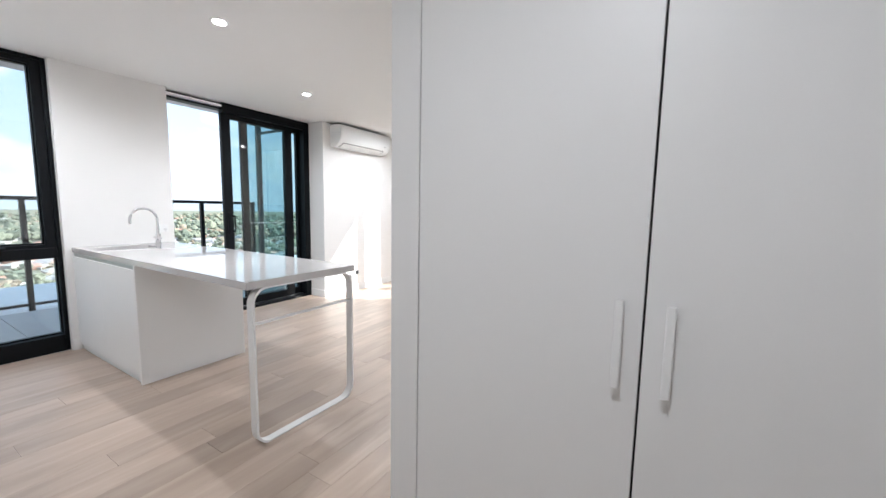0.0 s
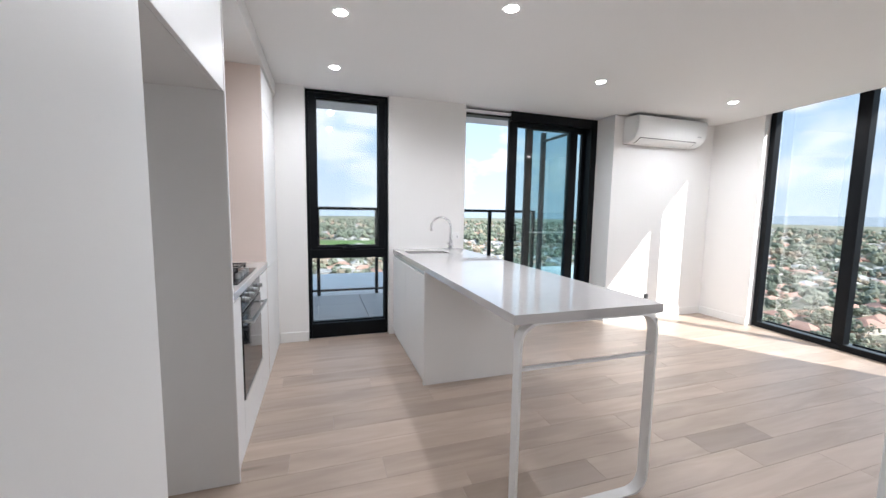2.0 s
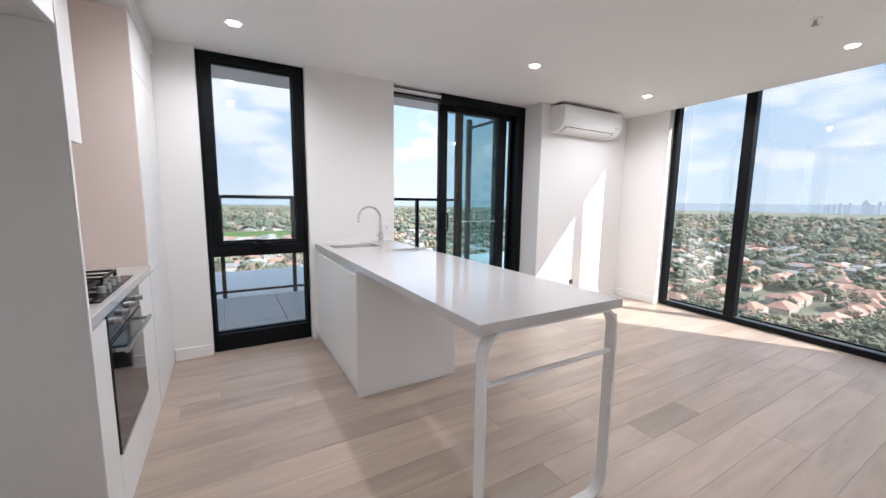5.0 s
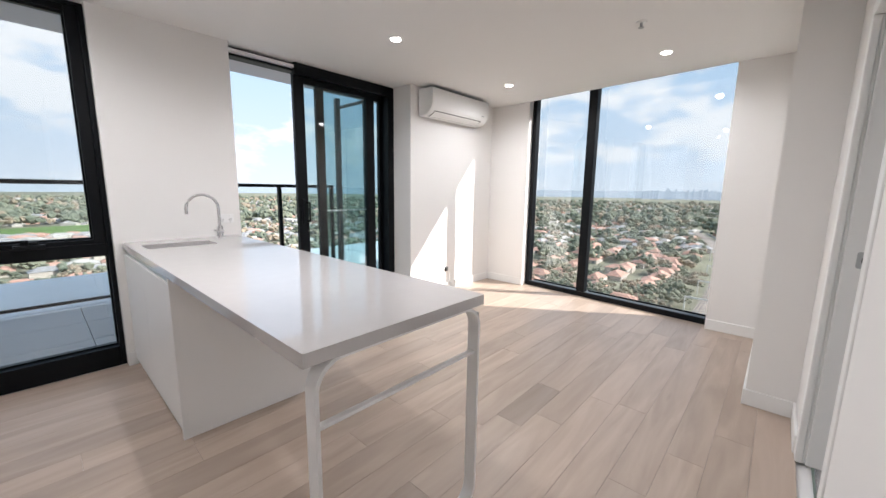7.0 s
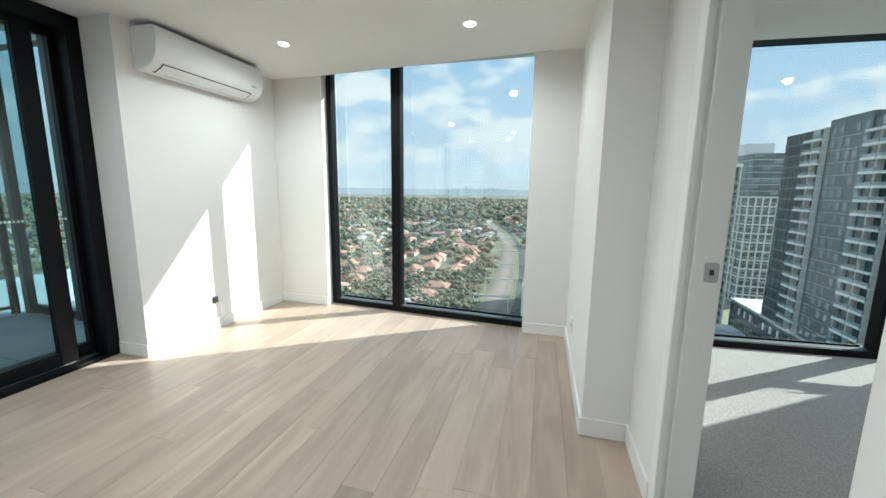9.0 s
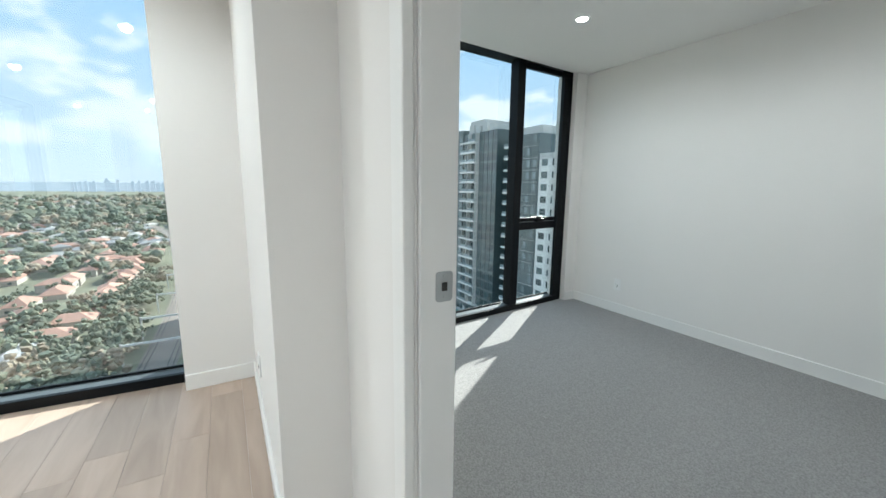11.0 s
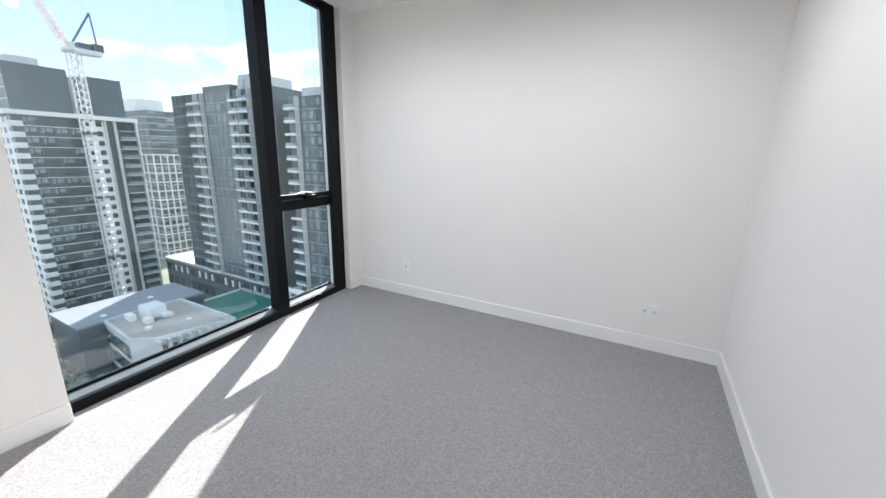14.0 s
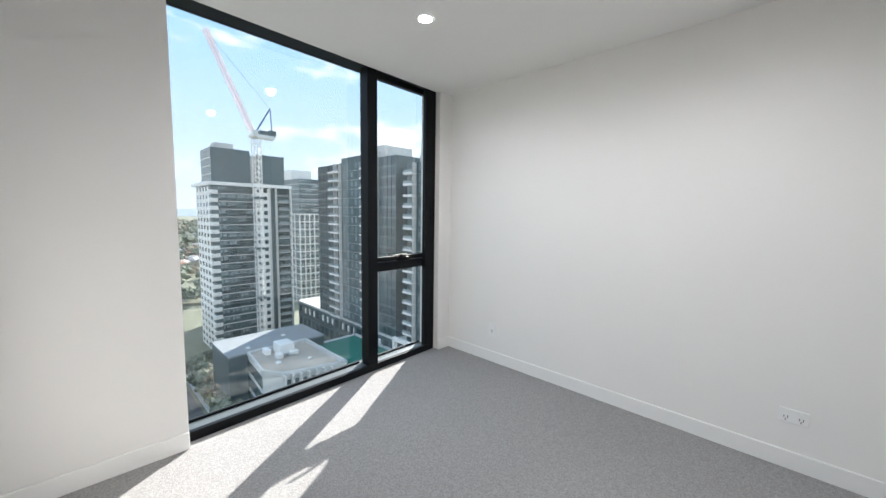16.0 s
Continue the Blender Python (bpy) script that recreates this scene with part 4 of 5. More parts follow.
def house_at(x, y, rz, w, d, h, rise, wallm, roofm, group):
    o = thing("house", (x, y, GZ), "single-storey suburban house with a hipped tiled roof", "house", group, rz=rz)
    part("wall", boxes((-w / 2, w / 2, -d / 2, d / 2, 0, h)), wallm, o)
    bm = bmesh.new()
    e = 0.5
    lo = [bm.verts.new((sx * (w / 2 + e), sy * (d / 2 + e), h)) for sx, sy in ((-1, -1), (1, -1), (1, 1), (-1, 1))]
    k = max(0.3, w / 2 - d / 2)
    hi = [bm.verts.new((-k, 0, h + rise)), bm.verts.new((k, 0, h + rise))]
    for f in ((lo[0], lo[1], hi[1], hi[0]), (lo[2], lo[3], hi[0], hi[1]), (lo[1], lo[2], hi[1]), (lo[3], lo[0], hi[0]), (lo[3], lo[2], lo[1], lo[0])):
        bm.faces.new(f)
    part("roof", bm, roofm, o)
    part("window", boxes((-w / 2 - 0.05, -w / 2, -d / 4 - 0.9, -d / 4 + 0.9, 0.9, 2.2)), TGLASS, o)
    part("window", boxes((-w / 2 - 0.05, -w / 2, d / 4 - 0.9, d / 4 + 0.9, 0.9, 2.2)), TGLASS, o)
    return o


protos = []
for i in range(9):
    w, d = rng.uniform(13, 20), rng.uniform(9, 12.5)
    o = house_at(0, 0, 0, w, d, rng.uniform(2.9, 5.2), rng.uniform(2.4, 3.6), RENDER, ROOFS[(0, 0, 1, 0, 2, 1, 0, 1, 2)[i]], "suburban houses")
    protos.append(o)


def keep_clear(x, y):
    """Where nothing may stand: the railway, the road, the tower blocks and the playing field."""
    if 40 < x < 680 and -18 < y - rail_y(x) < 10:
        return True
    if -260 < y < -8 and 40 < x < 275:
        return True
    if (x - 40) ** 2 / 130 ** 2 + (y - 700) ** 2 / 70 ** 2 < 1:
        return True
    return False


spots = []
row = 0
yy = -30.0
while yy < 640:
    xx = -260 + (row % 2) * 9
    while xx < 760:
        r = math.hypot(xx, yy)
        x, y = xx + rng.uniform(-4, 4), yy + rng.uniform(-4, 4)
        az = math.degrees(math.atan2(y, x))
        if 120 < r < 640 and (y > 8) and -2 < az < 112 and not keep_clear(x, y):
            spots.append((r, x, y))
        xx += rng.uniform(17, 22)
    yy += 24 if row % 2 else 33
    row += 1
spots.sort()
houses = [s for s in spots if rng.random() < 0.95]
for i, (r, x, y) in enumerate(houses[:300]):
    if i < len(protos):
        protos[i].matrix_world = pose(x, y, GZ, 0, 0, rng.choice((0, 90, 0, 180)) + rng.uniform(-8, 8))
        continue
    near_red = 200 < r < 420 and 8 < math.degrees(math.atan2(y, x)) < 45
    p = protos[rng.choice((0, 1, 3, 6)) if near_red else rng.randrange(9)]
    copy_thing(p, pose(x, y, GZ, 0, 0, rng.choice((0, 90, 0, 180)) + rng.uniform(-8, 8)))


def many(name, material, verts, faces, label, category):
    me = bpy.data.meshes.new(name)
    me.from_pydata(verts, [], faces)
    me.materials.append(material)
    return tagged(new(name, me), label, category, kind="stuff")


def far_roofs():
    for k in range(3):
        V, F = [], []
        for i in range(1500):
            r = 480 + 1900 * rng.random() ** 1.4
            a = radians(rng.uniform(-15, 116))
            x, y = r * math.cos(a), r * math.sin(a)
            if keep_clear(x, y):
                continue
            w, d, h, t = rng.uniform(5, 11), rng.uniform(4, 7), rng.uniform(4, 6.5), rng.uniform(0, 3.1)
            c, s = math.cos(t), math.sin(t)
            n = len(V)
            for px, py, pz in ((-w, -d, 0), (w, -d, 0), (w, d, 0), (-w, d, 0), (-w, -d, h - 2.2), (w, -d, h - 2.2), (w, d, h - 2.2), (-w, d, h - 2.2), (-w * 0.4, 0, h), (w * 0.4, 0, h)):
                V.append((x + px * c - py * s, y + px * s + py * c, GZ + pz))
            F += [(n, n + 1, n + 5, n + 4), (n + 1, n + 2, n + 6, n + 5), (n + 2, n + 3, n + 7, n + 6), (n + 3, n, n + 4, n + 7),
                  (n + 4, n + 5, n + 9, n + 8), (n + 6, n + 7, n + 8, n + 9), (n + 5, n + 6, n + 9), (n + 7, n + 4, n + 8)]
        many("far_houses", ROOFS[k], V, F, "far rooftops of the suburb among trees", "houses")


far_roofs()
ico = bmesh.new()
bmesh.ops.create_icosphere(ico, subdivisions=1, radius=1)
IV = np.array([v.co[:] for v in ico.verts])
IF = np.array([[v.index for v in f.verts] for f in ico.faces])
ico2 = bmesh.new()
bmesh.ops.create_icosphere(ico2, subdivisions=2, radius=1)
IV2 = np.array([v.co[:] for v in ico2.verts])
IF2 = np.array([[v.index for v in f.verts] for f in ico2.faces])
ico.free(), ico2.free()


def woods():
    gen = np.random.default_rng(3)
    for k, share in enumerate((0.42, 0.40, 0.18)):
        VV, FF, base = [], [], 0
        count = int(10500 * share)
        for i in range(count):
            u = gen.random()
            r = 120 + 2300 * u ** 2.1
            a = radians(gen.uniform(-15, 118))
            x, y = r * math.cos(a), r * math.sin(a)
            az = math.degrees(a)
            if (225 < r < 330 and 12 < az < 30 and gen.random() < 0.6) or (500 < r < 645 and 78 < az < 94):
                continue
            if keep_clear(x, y) or (r < 520 and gen.random() < 0.30):
                continue
            size = gen.uniform(3.0, 6.8) * (1.0 if r < 700 else 1.6)
            lumps = 36 if r < 330 else (10 if r < 800 else 2)
            iv, jf = IV, IF
            for j in range(lumps):
                off = gen.normal(0, 0.44, 3) * size
                off[2] = abs(off[2]) * 0.7 + size * 0.75
                s = size * (gen.uniform(0.09, 0.24) if r < 330 else gen.uniform(0.25, 0.5) if r < 800 else gen.uniform(0.45, 0.8))
                v = iv * (1 + gen.uniform(-0.45, 0.45, (len(iv), 1))) * s * np.array([1, 1, gen.uniform(0.7, 1.1)]) + off + np.array([x, y, GZ])
                VV.append(v)
                FF.append(jf + base)
                base += len(iv)
        V, F = np.concatenate(VV), np.concatenate(FF)
        many(("dark_trees", "green_trees", "autumn_trees")[k], LEAVES[k], V.tolist(), F.tolist(), ("dark evergreen trees spread over the suburb", "mid-green garden trees spread over the suburb", "brown and yellow autumn trees over the suburb")[k], "trees")


woods()
bm = bmesh.new()
bmesh.ops.create_circle(bm, cap_ends=True, segments=48, radius=1, matrix=Matrix.Translation((40, 700, GZ + 0.25)) @ Matrix.Diagonal((125, 66, 1, 1)))
solid("playing_field", bm, TURF, "bright green mown sports oval", "sports field", "structure")
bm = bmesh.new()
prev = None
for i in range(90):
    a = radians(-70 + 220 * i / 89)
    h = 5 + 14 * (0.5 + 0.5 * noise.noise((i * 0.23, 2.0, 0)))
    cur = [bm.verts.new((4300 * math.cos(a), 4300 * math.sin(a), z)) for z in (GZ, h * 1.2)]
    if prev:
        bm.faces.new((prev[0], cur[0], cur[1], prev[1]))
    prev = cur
solid("backdrop_hills", bm, HAZE, "blue ridge along the horizon, haze put into its glow", "hills", "structure")
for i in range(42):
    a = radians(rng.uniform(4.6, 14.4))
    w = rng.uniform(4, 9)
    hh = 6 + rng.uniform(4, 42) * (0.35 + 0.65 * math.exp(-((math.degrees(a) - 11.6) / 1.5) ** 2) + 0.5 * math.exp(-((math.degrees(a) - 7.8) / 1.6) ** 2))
    o = thing("city_tower", (4000 * math.cos(a), 4000 * math.sin(a), GZ), "far-off city skyscraper with haze put into its glow", "skyscraper", "far skyline")
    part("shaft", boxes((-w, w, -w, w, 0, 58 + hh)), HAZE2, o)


# ---- the near towers ----
def storey_meshes(w, sh):
    """What one bay of one storey can be made of; x runs along the front, y out of it."""
    h = w / 2
    return {
        "window": mesh_of("window", boxes((-h + 0.12, h - 0.12, -0.25, -0.08, 0.12, sh - 0.16)), TGLASS),
        "small_window": mesh_of("window", boxes((-h * 0.62, h * 0.30, -0.12, 0.05, 0.9, sh - 0.55)), TRAIL),
        "deep_window": mesh_of("window", boxes((-h * 0.58, h * 0.58, -0.12, 0.0, 0.92, sh - 0.55)), TGLASS),
        "mullion": mesh_of("mullion", boxes((-0.09, 0.09, -0.1, 0.06, 0.0, sh)), TDARK),
        "spandrel": mesh_of("spandrel", boxes((-h, h, -0.1, 0.02, -0.32, 0.30)), TDARK),
        "white_panel": mesh_of("panel", boxes((-h, h, -0.1, 0.05, -0.55, 0.92), (-h, -h * 0.58, -0.1, 0.05, 0.92, sh - 0.55), (h * 0.58, h, -0.1, 0.05, 0.92, sh - 0.55)), TWHITE),
        "floor_edge": mesh_of("floor_edge", boxes((-h, h, -0.1, 0.30, -0.10, 0.09)), TWHITE),
        "blind": mesh_of("blind", boxes((-h * 0.7, h * 0.1, -0.09, -0.04, 1.5, sh - 0.4), (h * 0.3, h * 0.75, -0.09, -0.04, 1.2, sh - 0.4)), TRAIL),
        "balcony": mesh_of("balcony", boxes((-h + 0.1, h - 0.1, -0.2, 1.7, -0.16, 0.10), (-h + 0.1, h - 0.1, 1.62, 1.7, 0.10, 0.42)), TWHITE),
        "dark_balcony": mesh_of("balcony", boxes((-h + 0.1, h - 0.1, -0.2, 1.6, -0.13, 0.09)), TGREY),
        "balustrade": mesh_of("balustrade", boxes((-h + 0.12, h - 0.12, 1.55, 1.61, 0.10, 1.15), (-h + 0.12, -h + 0.18, 0.0, 1.55, 0.10, 1.15)), TRAIL),
        "wing_wall": mesh_of("wing_wall", boxes((-h + 0.05, -h + 0.3, -0.1, 1.3, 0.10, sh - 0.13)), TGREY),
        "floor_line": mesh_of("floor_line", boxes((-h, h, -0.1, 0.03, -0.05, 0.05)), TGREY),
    }


STYLES = {
    "glazed": ("window", "floor_edge", "mullion", "blind"),
    "curtain": ("window", "spandrel", "mullion"),
    "panel": ("white_panel", "deep_window"),
    "balconies": ("window", "balcony", "balustrade", "wing_wall"),
    "open_balconies": ("window", "dark_balcony", "balustrade"),
    "punched": ("small_window", "floor_line"),
}


def front(t, matrix, bays, storeys, sh, z0):
    """Fill one front of a tower, bay by bay and storey by storey."""
    for u0, u1, style, count in bays:
        w = (u1 - u0) / count
        kit = storey_meshes(w, sh)
        for i in range(count):
            for s in range(storeys):
                for piece in STYLES[style]:
                    if piece == "small_window" and (i * 3 + s) % 4 == 3:
                        continue
                    if piece == "balustrade" and (i * 5 + s * 3) % 7 == 0:
                        continue
                    if piece == "blind" and (i * 5 + s * 7 + i * s) % 5 > 1:
                        continue
                    du = -w / 2 if piece == "mullion" else 0.0
                    o = new(kit[piece].name.split(".")[0], kit[piece])
                    o.parent = t
                    o.matrix_local = matrix @ Matrix.Translation((u0 + (i + 0.5) * w + du, 0, z0 + s * sh))


def west_front(x, y):
    return Matrix.Translation((x, y, 0)) @ Matrix.Rotation(radians(90), 4, "Z")


def north_front(x, y):
    return Matrix.Translation((x, y, 0))


def balcony_tower():
    t = thing("apartment_tower", (172, -70.3, GZ), "pale apartment tower with white balcony stacks and dark glazing", "apartment tower")
    sh, n = 3.15, 22
    part("wall", boxes((0.1, 24, 0.0, 30.7, 0, n * sh)), TDARK, t)
    front(t, west_front(0, 0), [(0.0, 5.4, "open_balconies", 1), (9.0, 14.6, "panel", 2), (14.6, 28.9, "glazed", 4)], n, sh, 0)
    part("end_wall", boxes((-1.5, 0.1, -0.35, 0.0, 0, n * sh)), TWHITE, t)
    part("recess_pier", boxes((-0.6, 0.1, 5.6, 6.4, 0, n * sh), (-0.6, 0.1, 8.4, 9.0, 0, n * sh)), TGREY, t)
    front(t, north_front(0, 30.8), [(0.0, 24.0, "panel", 5)], n, sh, 0)
    part("corner_pier", boxes((-0.9, 0.4, 28.9, 31.2, 0, n * sh)), TDARK, t)
    for s in range(n):
        part("corner_balcony", boxes((-1.3, 0.3, 28.8, 32.1, s * sh - 0.35, s * sh + 1.25), bevel=0.12, segs=1), TWHITE, t)
    part("roof_slab", boxes((-1.6, 25, -0.6, 32.4, n * sh, n * sh + 1.3)), TWHITE, t)
    zc = n * sh + 1.3
    for y0, y1, k in ((15.0, 29.5, 4), (0.6, 12.0, 4)):
        top = zc + k * 3.2 + (0.0 if y0 < 5 else 1.2)
        part("crown", boxes((4.0, 20, y0, y1, zc, top)), TDARK, t, "dark glass crown storeys")
        front(t, west_front(3.95, y0), [(0.0, y1 - y0, "curtain", 4)], k, 3.2, zc + 0.3)
        front(t, north_front(4.0, y1 + 0.02), [(0.0, 16.0, "glazed", 4)], k, 3.2, zc + 0.3)
    part("crown_link", boxes((8.0, 18, 12.0, 15.0, zc, zc + 12)), TGREY, t)
    part("plant_room", boxes((8, 14, 20, 27, zc + 14, zc + 16.6)), TGREY, t)


def framed_tower():
    t = thing("apartment_tower", (235, -116, GZ), "white-framed glass apartment tower behind the others", "apartment tower")
    part("wall", boxes((0.1, 26, 0, 13.0, 0, 80)), TDARK, t)
    front(t, west_front(0, 0), [(0.0, 13.0, "glazed", 3)], 25, 3.2, 0)
    front(t, north_front(0, 13.05), [(0.0, 26.0, "glazed", 5)], 25, 3.2, 0)
    for s in range(13):
        part("frame_band", boxes((-0.5, 26, -0.3, 13.5, s * 4.8 - 0.35, s * 4.8 + 0.35)), TWHITE, t)
    for y in (0.0, 3.2, 6.5, 9.7, 13.0):
        part("frame_fin", boxes((-0.5, 0.1, y - 0.28, y + 0.28, 0, 58)), TWHITE, t)
    for x in (6.5, 13.0, 19.5):
        part("frame_fin", boxes((x - 0.3, x + 0.3, 13.0, 13.6, 0, 58)), TWHITE, t)
    part("side_wall", boxes((10, 26, -0.1, 13.2, 80, 86)), TWHITE, t)


def street_towers():
    """The dark row along the street: two towers on one podium, their long fronts to the north."""
    PZ, sh = 20.0, 3.155
    t = thing("apartment_tower", (94, -70, GZ), "dark grey apartment tower with two stacks of pale balconies", "apartment tower")
    H = PZ + 18 * sh
    part("wall", boxes((0, 50, -24, -0.1, PZ, H)), TDARK, t)
    part("core", boxes((18, 31.4, -20, 0.25, PZ, H + 1.6)), TDARK, t)
    front(t, north_front(0, 0), [(0.0, 9.0, "curtain", 4), (9.2, 17.8, "balconies", 2), (31.6, 39.0, "balconies", 2), (39.2, 50.0, "curtain", 5)], 18, sh, PZ)
    front(t, north_front(0, 0.26), [(18.2, 31.2, "punched", 5)], 18, sh, PZ)
    part("plant_room", boxes((9, 17, -14, -2, H, H + 4.2)), TGREY, t)
    for i in range(4):
        part("roof_screen", boxes((3 + i * 3.6, 5.4 + i * 3.6, -3, -1, H, H + 2.2 + 0.7 * (i % 2))), TGREY, t)
    t = thing("apartment_tower", (76.5, -70, GZ), "grey apartment tower with a stack of light balconies", "apartment tower")
    H = PZ + 17 * sh
    part("wall", boxes((0, 12.2, -24, -0.1, PZ, H)), TDARK, t)
    front(t, north_front(0, 0), [(8.0, 12.2, "balconies", 1)], 17, sh, PZ)
    front(t, north_front(0, 0.02), [(0.3, 7.8, "punched", 3)], 17, sh, PZ)
    part("plant_room", boxes((2, 10, -14, -3, H, H + 2.5)), TGREY, t)
    t = thing("apartment_tower", (46, -70, GZ), "pale grey apartment tower with rows of windows", "apartment tower")
    H = PZ + 15 * sh + 1.0
    part("wall", boxes((0, 30.2, -24, -0.1, PZ, H)), TGREY, t)
    front(t, north_front(0, 0), [(0.2, 15.0, "panel", 4), (15.2, 30.0, "panel", 4)], 15, sh, PZ)
    pod = thing("podium_building", (46, -70, GZ), "long dark podium building below the towers", "podium")
    part("wall", boxes((0, 118, -60, 0, 0, 19.2)), TDARK, pod)
    part("parapet", boxes((-0.3, 118, -60, 0.35, 19.2, 20)), TGREY, pod)
    for i in range(30):
        part("window", boxes((1.2 + i * 3.9, 4.0 + i * 3.9, -0.1, 0.12, 15.2, 18)), TGLASS, pod)
        if i % 4 != 1:
            part("blind", boxes((1.2 + i * 3.9, 2.4 + i * 3.9, 0.12, 0.2, 15.4, 17.8)), TWHITE, pod)
        part("lower_window", boxes((1.2 + i * 3.9, 4.2 + i * 3.9, -0.1, 0.12, 9.6, 13)), TGLASS, pod)


balcony_tower()
framed_tower()
street_towers()


def low_building():
    low = thing("low_building", (85, -58, GZ), "low flat-roofed concrete building with rooftop plant", "building")
    Z = 19.4
    front_plan = [(3, 9), (7, 24), (11.5, 27), (27, 25.5), (27, 9)]
    part("wall", prism(front_plan, 0, Z), TGREY, low)
    part("roof", prism([(3.6, 9.6), (7.5, 23.5), (11.8, 26.3), (26.4, 24.9), (26.4, 9.6)], Z, Z + 0.15), MEMBR, low, "tan roof membrane")
    rim = bmesh.new()
    for (x0, y0), (x1, y1) in zip(front_plan, front_plan[1:] + front_plan[:1]):
        sweep(rim, [(x0, y0, Z + 0.45), (x1, y1, Z + 0.45)], 0.3, w=0.9, flat=(0, 0, 1))
    part("parapet", rim, TGREY, low)
    part("rear_wing", boxes((27, 43, 3, 30.5, 0, Z + 0.2)), TDARK, low)
    part("rear_roof", boxes((26.9, 43.2, 2.8, 30.7, Z + 0.2, Z + 0.7)), mat("metal_roof", (0.30, 0.31, 0.32), 0.6, var=0.15, scale=0.1, fine=1, bump=0.0), low, "pale grey metal roof")
    part("plant_room", boxes((20, 25, 15.5, 19.5, Z + 0.15, Z + 3.0), bevel=0.12), TWHITE, low)
    for x, y, w, d, h in ((17.6, 19.5, 2.2, 1.6, 1.3), (18.0, 15.0, 1.8, 2.4, 1.0), (22.5, 21.0, 3.0, 1.4, 1.5), (14.0, 21.5, 1.2, 1.2, 0.7), (25.6, 16.0, 0.9, 2.8, 1.8), (12.0, 14.0, 0.9, 0.9, 0.5), (30.0, 24.0, 1.0, 1.0, 0.9), (34.5, 12.0, 1.2, 1.2, 0.8)):
        part("roof_unit", boxes((x, x + w, y, y + d, Z + 0.15, Z + 0.15 + h), bevel=0.08, segs=1), TWHITE, low)
    bm = bmesh.new()
    for k in range(5):
        sweep(bm, [(17.5, 16.5 + k * 0.7, Z + 0.5), (20, 16.5 + k * 0.7, Z + 0.5)], 0.14, 6)
    part("duct", bm, STEEL, low)
    a, b = Vector((4.2, 13.0)), Vector((7.0, 24.0))
    for i in range(7):
        p = a + (b - a) * i / 6
        part("column", boxes((p.x - 1.6, p.x - 0.2, p.y - 0.25, p.y + 0.25, 0, Z + 0.4)), TGREY, low)
        if i < 6:
            q = a + (b - a) * (i + 0.5) / 6
            for s in range(4):
                part("window", boxes((q.x - 0.7, q.x - 0.1, q.y - 0.62, q.y + 0.62, 2 + s * 4.4, 5 + s * 4.4)), TGLASS, low)
    for i in range(7):
        x = 12.4 + i * 2.1
        for s in range(4):
            part("window", boxes((x, x + 1.5, 26.0, 27.15 - 0.1 * (x - 11.5), 2 + s * 4.4, 5 + s * 4.4)), TGLASS, low)
    return low


low_building()
COURT = mat("green_court", (0.045, 0.20, 0.15), 0.9, var=0.1, scale=0.2, fine=2, bump=0.0)
solid("court_deck", boxes((88, 116, -69.5, -49.5, GZ, GZ + 16.4)), TGREY, "grey deck carrying the sports court", "deck", "structure")
solid("tennis_court", boxes((91, 113, -67, -52, GZ + 16.4, GZ + 16.9)), COURT, "green sports court on a low roof", "court", "structure")
fence = thing("court_fence", (91, -67, GZ + 16.9), "dark mesh fence around the sports court", "fence")
for x in (0, 5.5, 11, 16.5, 22):
    part("post", boxes((x - 0.08, x + 0.08, -0.08, 0.08, 0, 3.2)), TDARK, fence)
part("rail", boxes((0, 22, -0.06, 0.06, 3.1, 3.25)), TDARK, fence)
canopy = thing("white_portal", (64, -62, GZ), "white concrete portal frame over a dark terrace", "portal")
for x in (0.0, 19.0):
    part("column", boxes((x, x + 0.9, 0, 1, 0, 24)), TWHITE, canopy)
part("beam", boxes((0, 19.9, 0, 1, 24, 25)), TWHITE, canopy)
part("terrace", boxes((0, 19.9, -7.5, 0, 0, 20)), TDARK, canopy)
solid("road_2", boxes((40, 420, -24, -15, GZ + 0.1, GZ + 0.25)), ASPH, "asphalt street between the blocks", "road", "structure")
solid("lawn", boxes((88, 168, -38.5, -26.0, GZ + 0.05, GZ + 0.3)), mat("dry_lawn", (0.15, 0.19, 0.085), 0.95, var=0.25, scale=0.05, fine=0.6, bump=0.0), "mown lawn beside the low building", "lawn", "structure")
solid("path", boxes((118, 119.2, -38, -26, GZ + 0.3, GZ + 0.42), (88, 168, -26.0, -25.0, GZ + 0.05, GZ + 0.4)), TGREY, "pale concrete path round the lawn", "path", "structure")


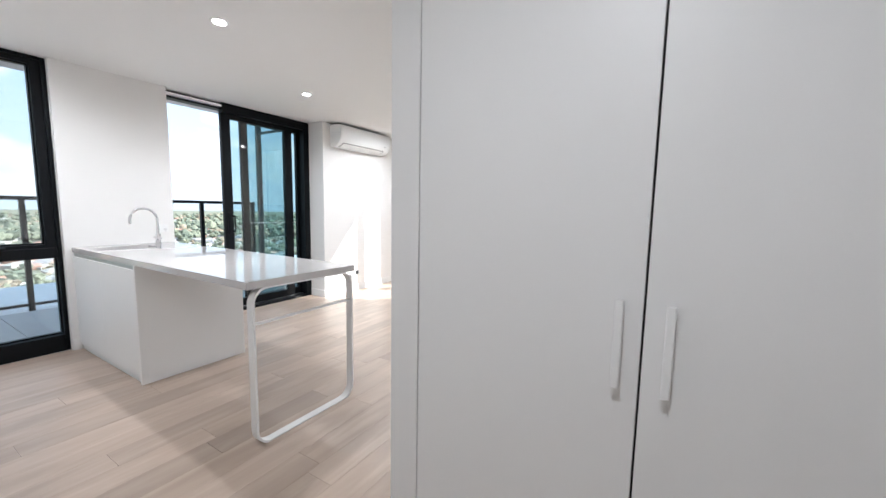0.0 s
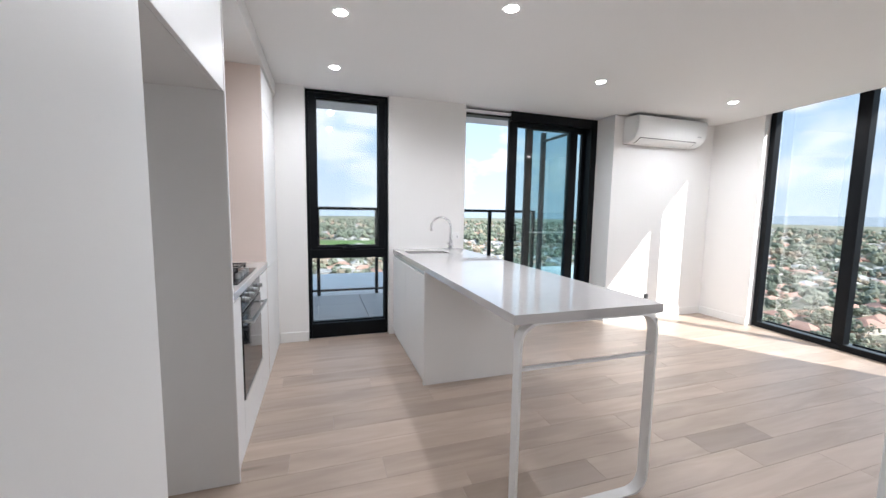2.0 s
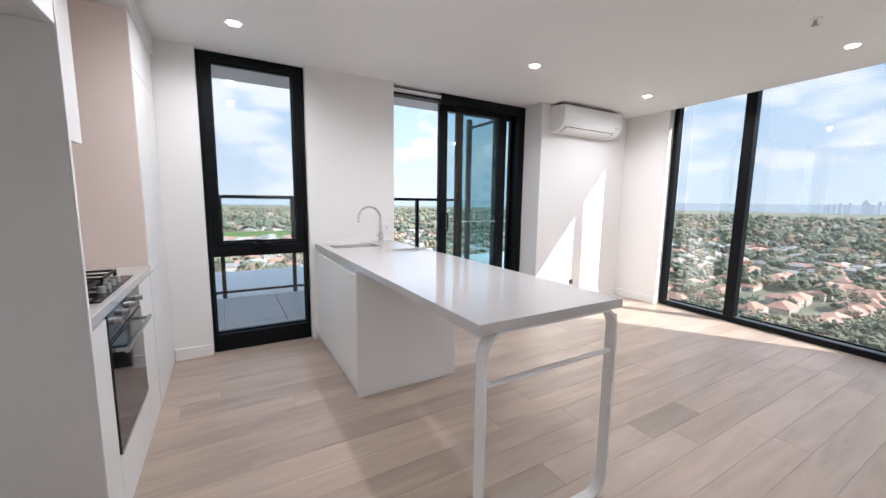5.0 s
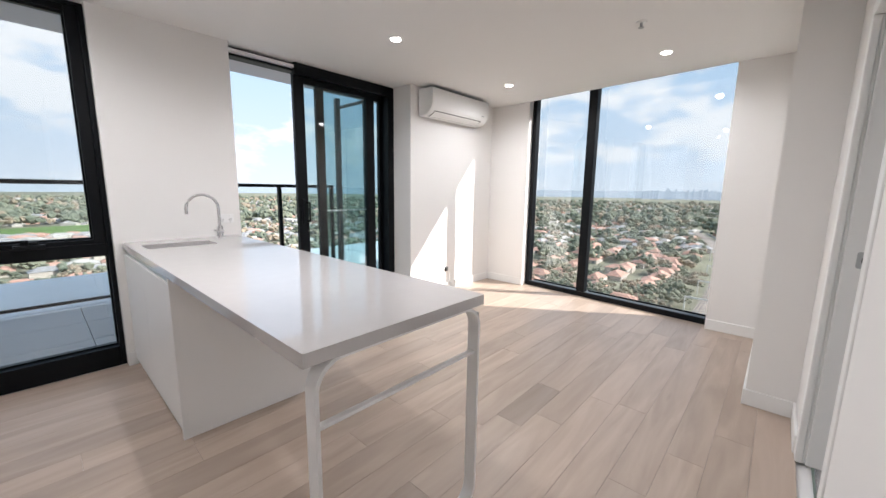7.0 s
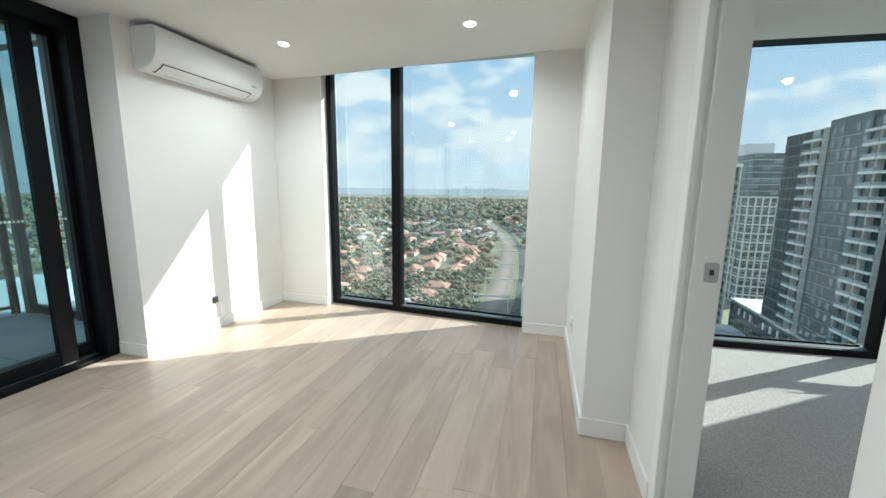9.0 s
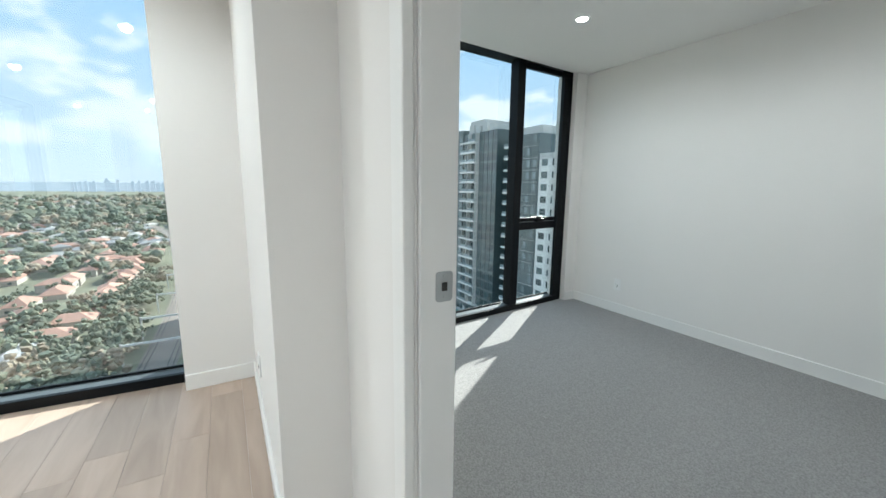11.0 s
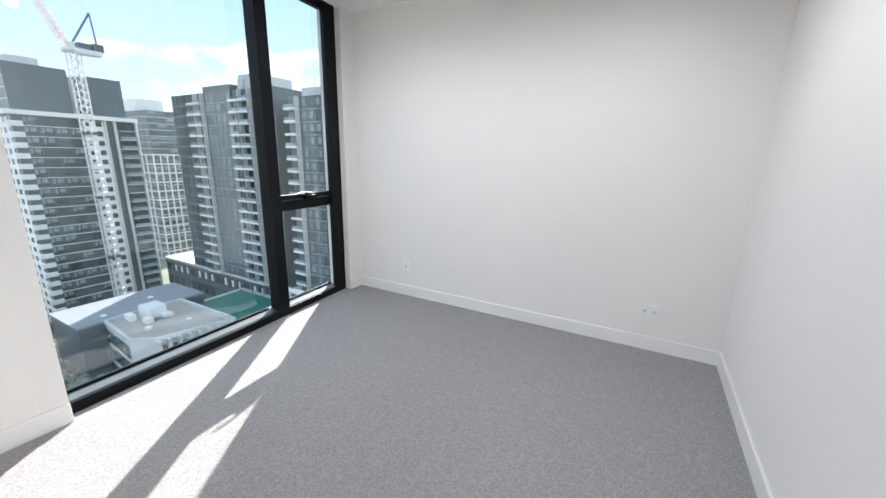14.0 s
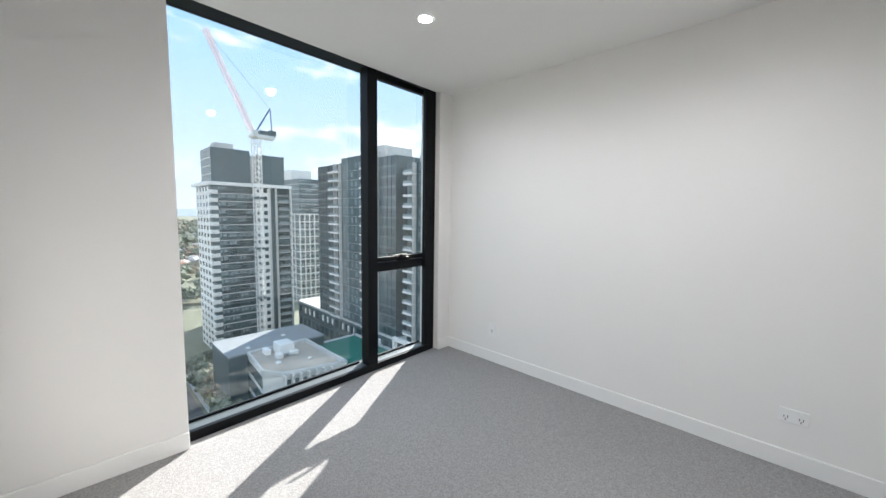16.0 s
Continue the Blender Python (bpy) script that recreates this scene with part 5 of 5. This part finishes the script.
def garden_tree(x, y, h, m):
    t = thing("tree", (x, y, GZ), "leafy street tree beside the lawn", "tree", "trees round the lawn")
    bm = bmesh.new()
    cyl(bm, (0, 0, 0), (0.1, 0.05, h * 0.5), 0.32, 8, 0.18)
    for k in range(4):
        a = k * 1.57 + x
        cyl(bm, (0.1, 0.05, h * 0.42), (math.cos(a) * h * 0.22, math.sin(a) * h * 0.22, h * 0.75), 0.14, 6, 0.05)
    part("trunk", bm, BARK, t)
    gen = np.random.default_rng(int(x * 7 + y * 3) % 9973)
    V, F, base = [], [], 0
    for k in range(60):
        d = gen.normal(0, 1, 3)
        d = d / np.linalg.norm(d) * gen.uniform(0.35, 1.0)
        c = np.array([0, 0, h * 0.66]) + d * np.array([h * 0.36, h * 0.36, h * 0.32])
        V.append(IV * (1 + gen.uniform(-0.35, 0.35, (len(IV), 1))) * h * gen.uniform(0.05, 0.12) + c)
        F.append(IF + base)
        base += len(IV)
    me = bpy.data.meshes.new("crown")
    me.from_pydata(np.concatenate(V).tolist(), [], np.concatenate(F).tolist())
    me.materials.append(m)
    crown = new("crown", me)
    crown.parent = t


for i in range(22):
    garden_tree(rng.uniform(120, 166) if i % 2 else rng.uniform(90, 160), rng.choice((-29, -33, -36.5)) + rng.uniform(-1.2, 1.2) if i % 2 else -26.8 + rng.uniform(-0.8, 0.8), rng.uniform(6, 11), LEAVES[(0, 1, 1, 2)[i % 4]])
wb = thing("white_building", (150, 0, GZ), "white two-tone office building beside the railway", "building")
part("wall", boxes((0, 60, -14, 8, 0, 22)), TWHITE, wb)
part("roof", boxes((0.6, 59.4, -13.4, 7.4, 22, 22.4)), TGREY, wb)
for s in range(5):
    for i in range(10):
        part("window", boxes((2 + i * 5.8, 6 + i * 5.8, 8.0, 8.15, 2 + s * 4, 4 + s * 4)), TGLASS, wb)


def lattice(bm, p, q, w, n, bar=0.28):
    p, q = Vector(p), Vector(q)
    d = (q - p).normalized()
    a = d.orthogonal().normalized()
    c = d.cross(a)
    cs = [a * w + c * w, a * w - c * w, -a * w - c * w, -a * w + c * w]
    for o in cs:
        cyl(bm, p + o, q + o, bar, 5)
    for i in range(n):
        for k in range(4):
            u, v = p + (q - p) * (i / n) + cs[k], p + (q - p) * ((i + 1) / n) + cs[(k + 1) % 4]
            cyl(bm, u, v, bar * 0.6, 4)
            cyl(bm, u, p + (q - p) * (i / n) + cs[(k + 1) % 4], bar * 0.6, 4)


def tower_crane():
    c = thing("tower_crane", (160, -52.8, GZ), "white lattice luffing tower crane standing among the towers", "crane")
    bm = bmesh.new()
    lattice(bm, (0, 0, 0), (0, 0, 87.5), 1.25, 40, 0.17)
    part("mast", bm, CRANEW, c)
    for z in (24, 44, 64):
        part("tie_collar", boxes((-1.7, 1.7, -1.7, 1.7, z, z + 0.8)), TDARK, c)
    bm = bmesh.new()
    lattice(bm, (0, 1.5, 90), (5, 14.7, 125), 0.75, 26, 0.11)
    part("jib", bm, CRANER, c, "pale red raised lattice jib")
    part("slewing_unit", boxes((-1.8, 1.8, -6.5, 2.2, 87.5, 88.9), bevel=0.2), CRANEW, c)
    part("counterweight", boxes((-1.5, 1.5, -7.2, -4.6, 88.9, 91.0)), TDARK, c)
    part("machinery", boxes((-1.3, 1.3, -4.2, -1.0, 88.9, 90.6), bevel=0.1), TDARK, c)
    part("cab", boxes((-3.4, -1.8, 0.4, 2.2, 87.6, 90.0), bevel=0.15), CRANEW, c)
    bm = bmesh.new()
    cyl(bm, (0, 0.5, 89), (0, -5.6, 99.8), 0.28, 6)
    cyl(bm, (0, -6.2, 89), (0, -5.6, 99.8), 0.22, 6)
    cyl(bm, (0, -5.6, 99.8), (5, 14.2, 124), 0.07, 4)
    part("a_frame", bm, mat("crane_blue", (0.10, 0.16, 0.32), 0.5, var=0.1), c, "blue steel A-frame")


tower_crane()


# ---- boards of the living room floor, balcony tiles ----
def boards():
    fl = thing("floor", (0, 0, 0), "limed oak floorboards laid along the room", "floor", kind="structure")
    meshes = {}
    PW, gap = 0.162, 0.0007
    y0 = 2.292 - PW * 26
    k = 0
    while True:
        a, b = y0 + k * PW, y0 + (k + 1) * PW
        k += 1
        if a > 4.80:
            break
        if b < -1.6:
            continue
        a2, b2 = max(a, -1.6), min(b, 4.80)
        xmin, xmax = (-0.12 if a2 > 1.3 else -0.55), (5.80 if a2 > 1.06 else 2.10)
        marked = abs(a - 2.292) < 0.01      # the course with the two grey boards
        x = xmin if marked else xmin - rng.uniform(0.2, 1.8)
        course = [1.62, 0.70, 0.70, 0.50, 1.2, 1.5] if marked else []
        while x < xmax:
            L = course.pop(0) if course else rng.choice((1.2, 1.5, 1.8, 2.1))
            grey = marked and (abs(x - 1.50) < 0.02 or abs(x - 2.90) < 0.02)
            u, v = max(x, xmin), min(x + L, xmax)
            x += L
            if v - u < 0.05:
                continue
            key = (round(v - u, 2), round(b2 - a2, 3), grey)
            if key not in meshes:
                w, d = v - u - gap, b2 - a2 - gap
                bm = bmesh.new()
                lo = [bm.verts.new((px, py, -0.014)) for px, py in ((0, 0), (w, 0), (w, d), (0, d))]
                c = 0.0008
                mid = [bm.verts.new((px, py, -c)) for px, py in ((0, 0), (w, 0), (w, d), (0, d))]
                hi = [bm.verts.new((px, py, 0.0)) for px, py in ((c, c), (w - c, c), (w - c, d - c), (c, d - c))]
                for r1, r2 in ((lo, mid), (mid, hi)):
                    for i in range(4):
                        bm.faces.new((r1[i], r1[(i + 1) % 4], r2[(i + 1) % 4], r2[i]))
                bm.faces.new(hi)
                bm.faces.new(lo[::-1])
                meshes[key] = mesh_of("board", bm, OAK_GREY if grey else OAK)
            o = new("board", meshes[key])
            o.parent, o.location = fl, (u, a2, 0)


boards()


def tiles():
    fl = thing("balcony_floor", (0, 0, 0), "grey porcelain balcony tiles with open joints", "paving", kind="structure")
    me = mesh_of("tile", boxes((0, 0.594, 0, 0.594, -0.034, -0.012), bevel=0.002, segs=1), TILE)
    for i in range(-3, 10):
        for j in range(3):
            x, y = 0.23 + 0.6 * i, 5.02 + 0.6 * j
            o = new("tile", me)
            o.parent, o.location = fl, (x, y, 0)


tiles()
